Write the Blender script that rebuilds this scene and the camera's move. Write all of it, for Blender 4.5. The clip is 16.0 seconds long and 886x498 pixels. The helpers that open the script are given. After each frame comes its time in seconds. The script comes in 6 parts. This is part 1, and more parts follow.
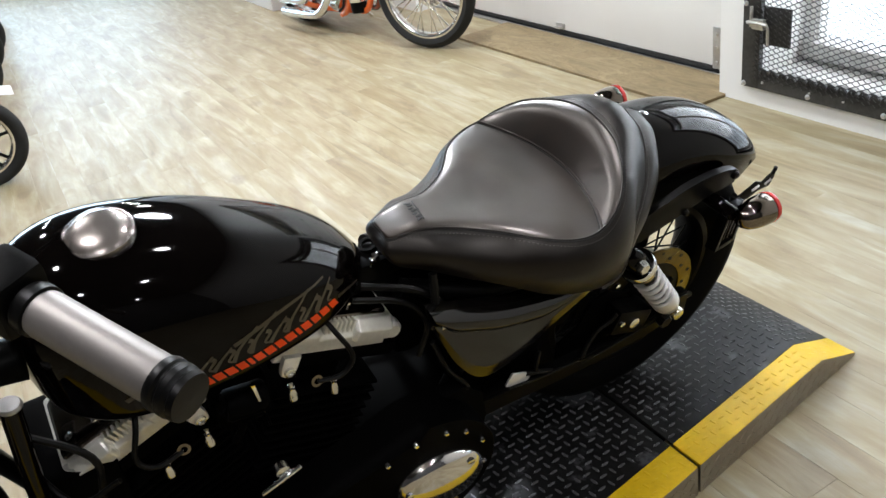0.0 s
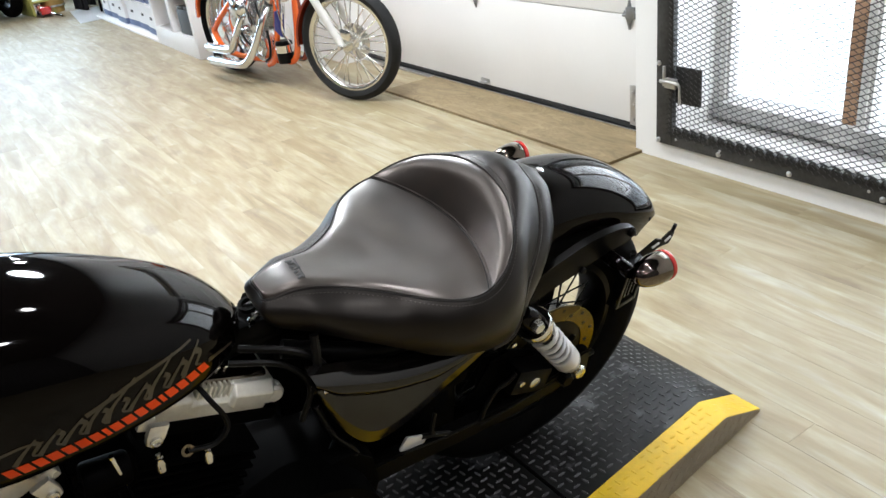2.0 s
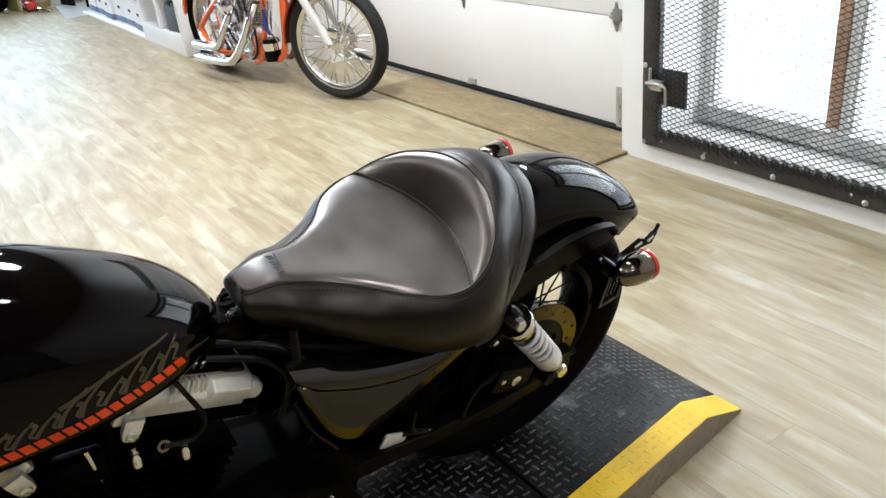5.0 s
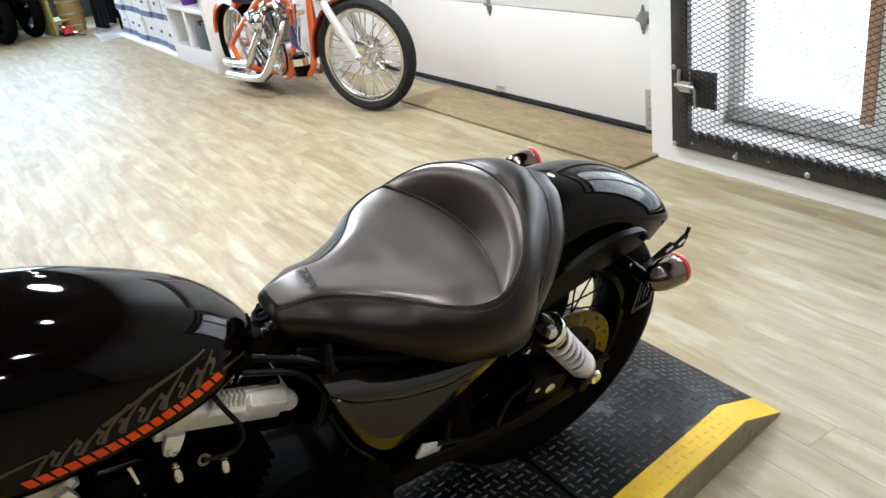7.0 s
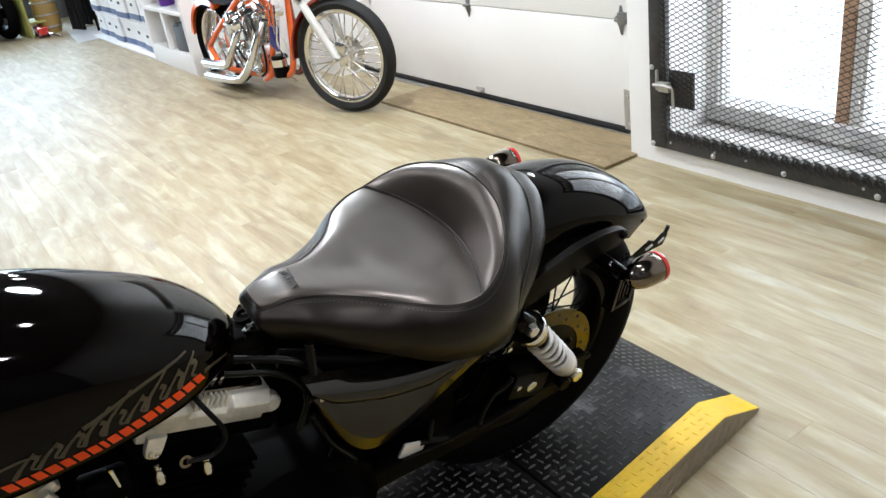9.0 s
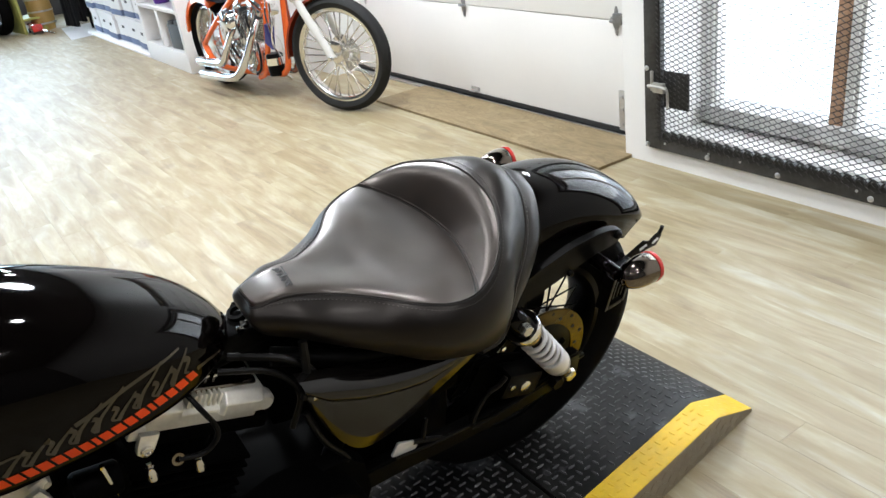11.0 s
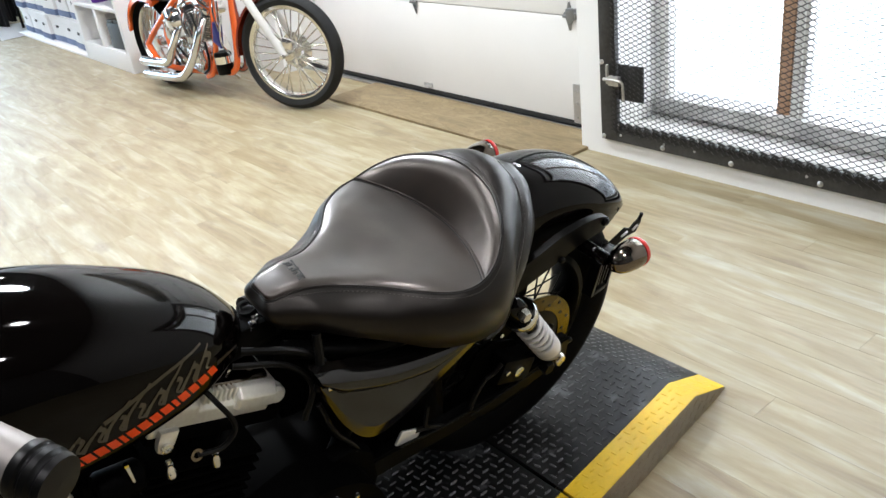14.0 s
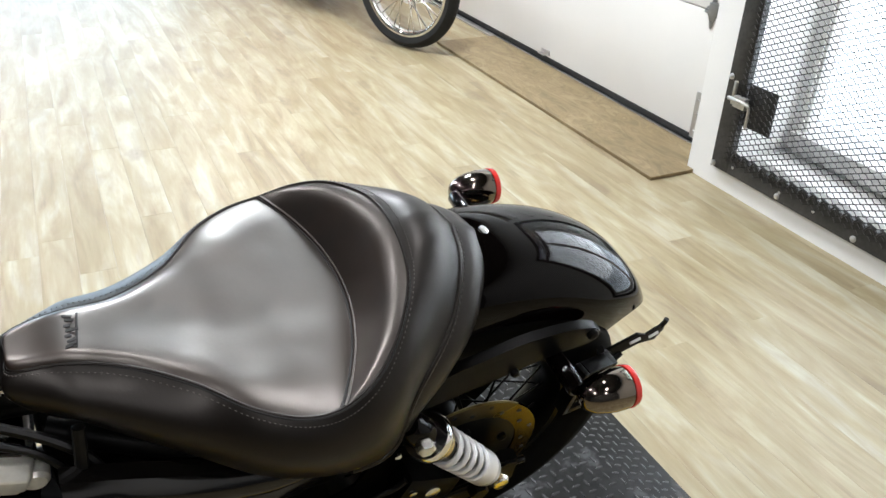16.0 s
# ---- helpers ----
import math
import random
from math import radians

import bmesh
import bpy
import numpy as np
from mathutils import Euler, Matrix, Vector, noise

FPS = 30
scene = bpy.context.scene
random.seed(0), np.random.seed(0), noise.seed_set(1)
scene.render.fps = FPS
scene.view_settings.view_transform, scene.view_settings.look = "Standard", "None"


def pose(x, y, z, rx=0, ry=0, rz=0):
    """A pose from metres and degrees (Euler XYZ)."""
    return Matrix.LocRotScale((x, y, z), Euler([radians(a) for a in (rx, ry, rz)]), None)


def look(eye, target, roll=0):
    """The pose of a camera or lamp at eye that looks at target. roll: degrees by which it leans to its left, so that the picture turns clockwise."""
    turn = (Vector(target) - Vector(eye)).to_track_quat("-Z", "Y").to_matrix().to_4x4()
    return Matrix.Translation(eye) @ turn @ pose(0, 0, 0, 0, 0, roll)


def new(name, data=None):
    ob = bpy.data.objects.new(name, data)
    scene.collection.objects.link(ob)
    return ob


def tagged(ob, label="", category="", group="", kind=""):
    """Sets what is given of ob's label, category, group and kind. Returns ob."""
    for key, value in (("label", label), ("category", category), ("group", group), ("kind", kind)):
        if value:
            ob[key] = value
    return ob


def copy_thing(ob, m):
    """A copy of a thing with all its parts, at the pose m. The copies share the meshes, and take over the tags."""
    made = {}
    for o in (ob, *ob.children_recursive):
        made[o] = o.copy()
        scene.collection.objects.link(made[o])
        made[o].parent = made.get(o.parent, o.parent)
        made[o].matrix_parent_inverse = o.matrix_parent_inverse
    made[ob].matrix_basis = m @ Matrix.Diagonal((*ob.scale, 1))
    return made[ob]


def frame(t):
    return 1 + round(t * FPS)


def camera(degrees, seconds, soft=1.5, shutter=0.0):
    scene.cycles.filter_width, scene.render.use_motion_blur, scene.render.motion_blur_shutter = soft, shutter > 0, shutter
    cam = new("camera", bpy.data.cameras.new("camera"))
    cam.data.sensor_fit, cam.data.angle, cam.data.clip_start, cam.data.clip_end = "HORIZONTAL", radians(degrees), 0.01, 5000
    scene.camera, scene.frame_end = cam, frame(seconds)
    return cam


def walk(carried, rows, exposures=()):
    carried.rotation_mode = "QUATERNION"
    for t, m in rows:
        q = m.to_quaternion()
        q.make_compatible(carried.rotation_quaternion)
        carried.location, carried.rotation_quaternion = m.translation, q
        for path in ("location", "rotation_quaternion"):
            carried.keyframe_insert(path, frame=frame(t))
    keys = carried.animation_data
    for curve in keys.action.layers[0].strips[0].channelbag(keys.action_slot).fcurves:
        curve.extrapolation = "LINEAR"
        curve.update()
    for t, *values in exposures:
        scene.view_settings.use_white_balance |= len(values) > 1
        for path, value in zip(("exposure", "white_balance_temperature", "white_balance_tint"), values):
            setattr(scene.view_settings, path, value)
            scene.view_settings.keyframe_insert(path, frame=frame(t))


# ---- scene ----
cam = camera(57.35, 16.0)
PATH = [
    (0, (0.100, 0.040, 1.305), (0.852, 1.617, 0.332), -9.7),
    (0.5, (0.152, 0.038, 1.288), (0.999, 1.604, 0.377), -9.9),
    (1, (0.171, 0.034, 1.289), (1.028, 1.607, 0.398), -8.3),
    (1.5, (0.185, 0.030, 1.294), (1.071, 1.598, 0.424), -8.1),
    (2, (0.188, 0.036, 1.287), (1.109, 1.575, 0.402), -7.0),
    (2.5, (0.189, 0.033, 1.286), (1.125, 1.563, 0.401), -6.9),
    (3, (0.192, 0.032, 1.283), (1.133, 1.559, 0.398), -6.8),
    (3.5, (0.200, 0.032, 1.279), (1.154, 1.547, 0.387), -7.0),
    (4, (0.195, 0.024, 1.283), (1.145, 1.556, 0.417), -6.2),
    (4.5, (0.195, 0.034, 1.277), (1.150, 1.550, 0.389), -5.7),
    (7, (0.197, 0.021, 1.286), (1.082, 1.595, 0.427), -8.7),
    (7.5, (0.187, 0.023, 1.288), (1.091, 1.588, 0.431), -8.2),
    (8, (0.183, 0.029, 1.286), (1.100, 1.590, 0.435), -8.4),
    (8.5, (0.185, 0.024, 1.286), (1.114, 1.574, 0.427), -8.5),
    (9, (0.194, 0.017, 1.286), (1.118, 1.566, 0.423), -8.5),
    (11.5, (0.193, 0.018, 1.281), (1.131, 1.558, 0.416), -7.9),
    (12, (0.196, 0.015, 1.278), (1.122, 1.567, 0.422), -8.9),
    (12.5, (0.198, 0.018, 1.279), (1.110, 1.575, 0.417), -8.2),
    (13, (0.184, 0.034, 1.279), (1.096, 1.582, 0.400), -7.3),
    (13.5, (0.138, 0.046, 1.275), (1.118, 1.542, 0.380), -8.0),
    (14, (0.097, 0.052, 1.298), (1.147, 1.504, 0.409), -7.6),
    (14.5, (0.130, 0.036, 1.304), (1.150, 1.487, 0.379), -7.3),
    (15, (0.262, 0.071, 1.323), (1.027, 1.693, 0.437), -4.4),
    (15.5, (0.420, 0.109, 1.326), (1.142, 1.754, 0.447), -3.2),
    (16, (0.580, 0.278, 1.265), (1.343, 1.832, 0.263), 2.1),
]
walk(cam, [(t, look(eye, target, roll)) for t, eye, target, roll in PATH], [(0.0, -0.06), (1.0, 0.02), (9.0, 0.03), (12.0, 0.04), (14.0, 0.03), (16.0, 0.08)])

# ---- world and lamps ----
world = bpy.data.worlds.new("world")
scene.world = world
world.use_nodes = True
wn = world.node_tree
sky = wn.nodes.new("ShaderNodeTexSky")
sky.sky_type, sky.sun_disc, sky.sun_elevation, sky.sun_rotation = "NISHITA", False, radians(35), radians(100)
wn.nodes["Background"].inputs["Strength"].default_value = 0.1
wn.links.new(sky.outputs[0], wn.nodes["Background"].inputs["Color"])

# ceiling lamps in three rows; one large bluish lamp over the aisle
LAMP_XY = [(x0 + (0.08 * (y - 1.35) if x0 > 1 else 0.0), y) for y in (-2.45, -0.55, 1.35, 3.55, 5.4, 7.4, 9.4, 11.3) for x0 in (-2.6, -0.45, 1.45) if x0 > -2 or y > 7]
LAMP_POWER, LARGE_LAMP = 36.0, 125.0
WINDOW_GLOW = 2.3
FAR_GLOW = 9.4


# ---- materials ----
def node_mat(name):
    m = bpy.data.materials.new(name)
    m.use_nodes = True
    return m, m.node_tree, m.node_tree.nodes["Principled BSDF"]


def ramp_node(nt, src, stops):
    r = nt.nodes.new("ShaderNodeValToRGB")
    els = r.color_ramp.elements
    while len(els) < len(stops):
        els.new(0.5)
    for el, (p, c) in zip(els, stops):
        el.position, el.color = p, (*c, 1)
    nt.links.new(src, r.inputs[0])
    return r.outputs[0]


def noise_node(nt, coord, scale, detail=4, rough=0.55, stretch=None, warp=0.0):
    n = nt.nodes.new("ShaderNodeTexNoise")
    n.inputs["Distortion"].default_value = warp
    n.inputs["Scale"].default_value, n.inputs["Detail"].default_value, n.inputs["Roughness"].default_value = scale, detail, rough
    if stretch:
        mp = nt.nodes.new("ShaderNodeMapping")
        mp.inputs["Scale"].default_value = stretch
        nt.links.new(coord, mp.inputs[0])
        coord = mp.outputs[0]
    nt.links.new(coord, n.inputs["Vector"])
    return n.outputs["Fac"]


def mix_node(nt, fac, a, b, mode="MIX"):
    n = nt.nodes.new("ShaderNodeMix")
    n.data_type, n.blend_type = "RGBA", mode
    for sock, val in ((n.inputs[0], fac), (n.inputs[6], a), (n.inputs[7], b)):
        if isinstance(val, bpy.types.NodeSocket):
            nt.links.new(val, sock)
        else:
            sock.default_value = val if isinstance(val, float) else (*val, 1)
    return n.outputs[2]


def bump_node(nt, bsdf, height, strength, dist=0.002):
    b = nt.nodes.new("ShaderNodeBump")
    b.inputs["Strength"].default_value, b.inputs["Distance"].default_value = strength, dist
    nt.links.new(height, b.inputs["Height"])
    nt.links.new(b.outputs[0], bsdf.inputs["Normal"])


def span_node(nt, src, lo, hi):
    m = nt.nodes.new("ShaderNodeMapRange")
    m.inputs[3].default_value, m.inputs[4].default_value = lo, hi
    nt.links.new(src, m.inputs[0])
    return m.outputs[0]


def surface(name, col, rough=0.5, metal=0.0, var=0.25, grain=60.0, blotch=4.0, bump=0.1, coat=0.0, rvar=0.12, bdist=0.001, spec=0.5):
    """A plain surface with grain and blotches at two scales, uneven gloss and fine relief."""
    m, nt, b = node_mat(name)
    co = nt.nodes.new("ShaderNodeTexCoord").outputs["Object"]
    fine, wide = noise_node(nt, co, grain, 5), noise_node(nt, co, blotch, 3)
    dark, lite = tuple(c * (1 - var) for c in col), tuple(min(1, c * (1 + var)) for c in col)
    base = ramp_node(nt, wide, [(0.3, dark), (0.7, lite)])
    base = mix_node(nt, 0.35, base, ramp_node(nt, fine, [(0.3, dark), (0.7, lite)]))
    nt.links.new(base, b.inputs["Base Color"])
    nt.links.new(span_node(nt, wide, max(0.02, rough - rvar), min(1, rough + rvar)), b.inputs["Roughness"])
    b.inputs["Metallic"].default_value = metal
    b.inputs["Coat Weight"].default_value, b.inputs["Coat Roughness"].default_value = coat, 0.03
    b.inputs["Specular IOR Level"].default_value = spec
    if bump:
        bump_node(nt, b, fine, bump, bdist)
    return m


def glow_mat(name, col, strength):
    m, nt, b = node_mat(name)
    b.inputs["Base Color"].default_value = (*col, 1)
    b.inputs["Emission Color"].default_value, b.inputs["Emission Strength"].default_value = (*col, 1), strength
    return m


def wood_floor_mat():
    m, nt, b = node_mat("vinyl_plank")
    b.inputs["Specular IOR Level"].default_value = 0.72
    co = nt.nodes.new("ShaderNodeTexCoord").outputs["Object"]
    info = nt.nodes.new("ShaderNodeObjectInfo").outputs["Random"]
    geo = nt.nodes.new("ShaderNodeNewGeometry").outputs["Random Per Island"]
    add = nt.nodes.new("ShaderNodeMath")
    add.operation = "ADD"
    nt.links.new(info, add.inputs[0]), nt.links.new(geo, add.inputs[1])
    comb = nt.nodes.new("ShaderNodeCombineXYZ")
    for k in range(3):
        nt.links.new(add.outputs[0], comb.inputs[k])
    shift = nt.nodes.new("ShaderNodeVectorMath")
    shift.operation = "SCALE"
    nt.links.new(comb.outputs[0], shift.inputs[0])
    shift.inputs["Scale"].default_value = 17.0
    v = nt.nodes.new("ShaderNodeVectorMath")
    nt.links.new(co, v.inputs[0]), nt.links.new(shift.outputs[0], v.inputs[1])
    co2 = v.outputs[0]
    streak = noise_node(nt, co2, 6, 5, 0.58, (3.4, 0.30, 4), 1.2)
    fine = noise_node(nt, co2, 30, 5, 0.62, (4, 0.30, 4), 0.5)
    patch = noise_node(nt, co2, 2.6, 5, 0.58, (3.2, 0.55, 1), 1.3)
    base = ramp_node(nt, streak, [(0.34, (0.210, 0.164, 0.094)), (0.45, (0.258, 0.213, 0.127)), (0.56, (0.330, 0.290, 0.182)), (0.68, (0.378, 0.350, 0.252))])
    grey = ramp_node(nt, patch, [(0.33, (0.150, 0.104, 0.048)), (0.43, (0.275, 0.212, 0.114)), (0.54, (0.362, 0.316, 0.196)), (0.66, (0.452, 0.432, 0.350))])
    base = mix_node(nt, 0.58, base, grey)
    base = mix_node(nt, 0.11, base, ramp_node(nt, fine, [(0.32, (0.14, 0.10, 0.058)), (0.68, (0.45, 0.40, 0.30))]))
    tone = ramp_node(nt, add.outputs[0], [(0.0, (0.95, 0.92, 0.87)), (0.2, (1.02, 1.01, 1.00)), (0.4, (0.97, 0.965, 0.98)), (0.6, (1.03, 1.03, 1.04)), (0.8, (0.96, 0.93, 0.89)), (1.0, (1.01, 1.0, 0.98))])
    base = mix_node(nt, 1.0, base, tone, "MULTIPLY")
    stain = noise_node(nt, co2, 4.2, 5, 0.58, (1.8, 0.45, 1), 1.4)
    stain = ramp_node(nt, stain, [(0.44, (0, 0, 0)), (0.60, (1, 1, 1))])
    base = mix_node(nt, span_node(nt, stain, 0.0, 0.42), base, (0.205, 0.152, 0.060))
    # sparse knots with a dark heart
    warp = nt.nodes.new("ShaderNodeTexNoise")
    warp.inputs["Scale"].default_value, warp.inputs["Detail"].default_value = 22.0, 3.0
    nt.links.new(co2, warp.inputs["Vector"])
    bent = nt.nodes.new("ShaderNodeMix")
    bent.data_type, bent.blend_type, bent.inputs[0].default_value = "RGBA", "LINEAR_LIGHT", 0.030
    nt.links.new(co2, bent.inputs[6]), nt.links.new(warp.outputs["Color"], bent.inputs[7])
    mpk = nt.nodes.new("ShaderNodeMapping")
    mpk.inputs["Scale"].default_value = (1.0, 0.62, 0.0)
    nt.links.new(bent.outputs[2], mpk.inputs[0])
    kn = nt.nodes.new("ShaderNodeTexVoronoi")
    kn.inputs["Scale"].default_value = 3.4
    nt.links.new(mpk.outputs[0], kn.inputs["Vector"])
    ring = ramp_node(nt, kn.outputs["Distance"], [(0.015, (0.95, 0.95, 0.95)), (0.05, (0.45, 0.45, 0.45)), (0.085, (0.60, 0.60, 0.60)), (0.16, (0, 0, 0))])
    base = mix_node(nt, span_node(nt, ring, 0.0, 0.62), base, (0.135, 0.098, 0.058))
    nt.links.new(base, b.inputs["Base Color"])
    nt.links.new(span_node(nt, streak, 0.41, 0.49), b.inputs["Roughness"])
    bump_node(nt, b, fine, 0.14, 0.0006)
    return m


def plywood_mat():
    m, nt, b = node_mat("plywood")
    co = nt.nodes.new("ShaderNodeTexCoord").outputs["Object"]
    n = noise_node(nt, co, 5, 5, 0.6, (3.2, 0.9, 1))
    wv = nt.nodes.new("ShaderNodeTexNoise")
    wv.inputs["Scale"].default_value, wv.inputs["Distortion"].default_value, wv.inputs["Detail"].default_value = 4.0, 2.2, 3.0
    mp = nt.nodes.new("ShaderNodeMapping")
    mp.inputs["Scale"].default_value = (2.6, 0.9, 1)
    nt.links.new(co, mp.inputs[0]), nt.links.new(mp.outputs[0], wv.inputs["Vector"])
    base = ramp_node(nt, wv.outputs["Fac"], [(0.3, (0.13, 0.09, 0.040)), (0.44, (0.24, 0.175, 0.085)), (0.5, (0.155, 0.11, 0.052)), (0.56, (0.255, 0.19, 0.098)), (0.7, (0.31, 0.24, 0.135))])
    base = mix_node(nt, 0.5, base, ramp_node(nt, n, [(0.3, (0.13, 0.092, 0.043)), (0.7, (0.28, 0.212, 0.118))]))
    nt.links.new(base, b.inputs["Base Color"])
    b.inputs["Roughness"].default_value = 0.62
    bump_node(nt, b, n, 0.2, 0.001)
    return m


def leather_mat(name, dark, lite, r0, r1, spec, ior=1.5, pore=1.0, relief=0.09):
    m, nt, b = node_mat(name)
    b.inputs["IOR"].default_value = ior
    co = nt.nodes.new("ShaderNodeTexCoord").outputs["Object"]
    vo = nt.nodes.new("ShaderNodeTexVoronoi")
    vo.inputs["Scale"].default_value = 260
    nt.links.new(co, vo.inputs["Vector"])
    wide, mid = noise_node(nt, co, 9, 6, 0.62), noise_node(nt, co, 16, 6, 0.68, None, 0.6)
    b.inputs["Specular Tint"].default_value = (1.0, 0.935, 0.875, 1)
    base = ramp_node(nt, wide, [(0.3, dark), (0.72, lite)])
    nt.links.new(base, b.inputs["Base Color"])
    nt.links.new(span_node(nt, mid, r0, r1), b.inputs["Roughness"])
    b.inputs["Specular IOR Level"].default_value = spec
    h = nt.nodes.new("ShaderNodeMath")
    h.operation = "ADD"
    nt.links.new(span_node(nt, vo.outputs["Distance"], 0.0, pore), h.inputs[0]), nt.links.new(span_node(nt, noise_node(nt, co, 34, 5, 0.6, None, 0.8), 0, 2.6), h.inputs[1])
    bump_node(nt, b, h.outputs[0], relief, 0.0008)
    return m


def glass_mat():
    m, nt, b = node_mat("window_glass")
    b.inputs["Base Color"].default_value = (0.95, 0.98, 1, 1)
    b.inputs["Roughness"].default_value, b.inputs["IOR"].default_value, b.inputs["Transmission Weight"].default_value = 0.0, 1.05, 1.0
    return m


def tread_mat():
    """Black painted tread plate with dusty grey scuffs."""
    m, nt, b = node_mat("black_tread_plate")
    co = nt.nodes.new("ShaderNodeTexCoord").outputs["Object"]
    fine, wide, spots = noise_node(nt, co, 70, 5), noise_node(nt, co, 6, 4), noise_node(nt, co, 11, 5, 0.6)
    base = ramp_node(nt, fine, [(0.3, (0.0048, 0.0047, 0.0047)), (0.7, (0.0105, 0.0102, 0.0100))])
    dust = ramp_node(nt, spots, [(0.585, (0, 0, 0)), (0.66, (1, 1, 1))])
    base = mix_node(nt, span_node(nt, dust, 0.0, 0.7), base, (0.085, 0.086, 0.090))
    nt.links.new(base, b.inputs["Base Color"])
    nt.links.new(span_node(nt, wide, 0.26, 0.46), b.inputs["Roughness"])
    b.inputs["Specular IOR Level"].default_value = 0.13
    bump_node(nt, b, fine, 0.15, 0.0008)
    return m


M_FLOOR = wood_floor_mat()
M_PLY = plywood_mat()
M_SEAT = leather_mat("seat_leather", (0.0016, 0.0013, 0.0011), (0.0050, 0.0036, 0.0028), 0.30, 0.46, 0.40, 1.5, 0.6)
# same leather scuffed by use, with light on the seat top mixed into its colour
M_SEAT_WORN_LIT = leather_mat("worn_lit_seat_leather", (0.0030, 0.0020, 0.0015), (0.0230, 0.0140, 0.0095), 0.23, 0.45, 0.96, 1.6, 0.5, 0.05)
M_GLASS = glass_mat()
M_WALL = surface("wall_paint", (0.80, 0.795, 0.775), 0.55, var=0.03, grain=150, blotch=1.5, bump=0.08)
M_DOOR = surface("door_paint", (0.75, 0.74, 0.715), 0.42, var=0.035, grain=240, blotch=2.2, bump=0.12)
# dark tone that stands for the unlit part of the room
M_DIM = surface("dark_toned_wall", (0.07, 0.07, 0.072), 0.7, var=0.08, grain=150, blotch=1.5, bump=0.08)
M_CEIL = surface("dark_ceiling_paint", (0.035, 0.034, 0.033), 0.8, var=0.15, bump=0.1)
M_WHITE = surface("white_laminate", (0.80, 0.80, 0.80), 0.4, var=0.03, bump=0.02)
M_BLACK = surface("black_gloss_paint", (0.0014, 0.001, 0.0009), 0.045, var=0.3, grain=30, bump=0.0, rvar=0.02, spec=0.165)
M_COVER = surface("black_cover_paint", (0.0025, 0.0022, 0.002), 0.10, var=0.3, grain=60, bump=0.02, rvar=0.03, spec=0.6)
M_SATIN = surface("black_satin_powder", (0.0015, 0.0015, 0.0015), 0.38, var=0.3, grain=300, bump=0.10, spec=0.09)
M_ENGINE = surface("black_engine_paint", (0.001, 0.001, 0.001), 0.55, var=0.35, grain=220, bump=0.14, spec=0.022)
M_RUBBER = surface("tyre_rubber", (0.0028, 0.0028, 0.0028), 0.75, var=0.3, grain=160, bump=0.25, spec=0.05)
M_HOSE = surface("hose_rubber", (0.002, 0.002, 0.002), 0.4, var=0.25, bump=0.05, spec=0.2)
M_CHROME = surface("chrome", (0.86, 0.86, 0.86), 0.07, 1.0, var=0.04, grain=80, bump=0.02, rvar=0.03)
M_SMOKE_TONED = surface("smoked_and_toned_chrome", (0.21, 0.18, 0.15), 0.09, 1.0, var=0.1, bump=0.0, rvar=0.03)
M_RUBBER_WORN = surface("dusty_tyre_rubber", (0.012, 0.012, 0.012), 0.7, var=0.4, grain=60, blotch=9, bump=0.3, spec=0.3)
M_CAP = surface("satin_chrome", (0.72, 0.71, 0.70), 0.1, 1.0, var=0.08, grain=90, bump=0.02, rvar=0.03)
M_FUELCAP = surface("brushed_fuel_cap", (0.34, 0.305, 0.28), 0.26, 0.9, var=0.08, grain=90, bump=0.0, rvar=0.04, coat=1.0)
M_ROCKER = surface("cast_silver_rocker", (0.92, 0.88, 0.80), 0.30, 0.5, var=0.14, grain=160, blotch=14, bump=0.10)
M_CHROMEDULL = surface("hazed_chrome", (0.72, 0.72, 0.72), 0.17, 1.0, var=0.12, grain=40, blotch=8, bump=0.05, rvar=0.06)
M_ALU = surface("brushed_aluminium", (0.78, 0.77, 0.74), 0.22, 1.0, var=0.1, grain=200, bump=0.08)
M_STEEL = surface("brake_disc_steel", (0.10, 0.078, 0.032), 0.28, 1.0, var=0.12, grain=120, bump=0.06)
M_SPRING = surface("white_spring_paint", (0.72, 0.72, 0.72), 0.3, 0.25, var=0.06, bump=0.03)
M_GOLD = surface("zinc_yellow_plating", (0.55, 0.43, 0.2), 0.3, 0.9, var=0.15, bump=0.05)
M_RED = surface("red_lens", (0.5, 0.02, 0.015), 0.15, var=0.1, bump=0.0, coat=0.6)
M_ORANGE_DECAL = surface("orange_decal", (0.80, 0.07, 0.008), 0.3, var=0.12, bump=0.0, spec=0.25)
M_BRONZE_DECAL = surface("bronze_decal", (0.040, 0.031, 0.016), 0.3, var=0.2, bump=0.0, coat=0.3)
M_GRIP = surface("grip_sleeve_metal", (0.34, 0.315, 0.30), 0.52, 0.85, var=0.12, grain=140, bump=0.1)
M_MAT = tread_mat()
# lugs paler than the black plate they stand on
M_LUG = surface("pale_tread_lug", (0.075, 0.075, 0.077), 0.32, 0.5, var=0.5, grain=40, blotch=5, bump=0.1, rvar=0.1)
M_TREADALU = surface("bare_tread_plate", (0.33, 0.295, 0.245), 0.34, 0.9, var=0.2, grain=60, bump=0.15)
M_YELLOW = surface("safety_yellow_paint", (0.62, 0.395, 0.006), 0.42, var=0.16, grain=90, blotch=9, bump=0.12, spec=0.25)
M_GATE = surface("dark_gate_steel", (0.055, 0.055, 0.055), 0.45, 0.6, var=0.45, grain=70, blotch=9, bump=0.2)
M_MESH = surface("expanded_steel", (0.03, 0.03, 0.03), 0.5, 0.2, var=0.3, bump=0.1)
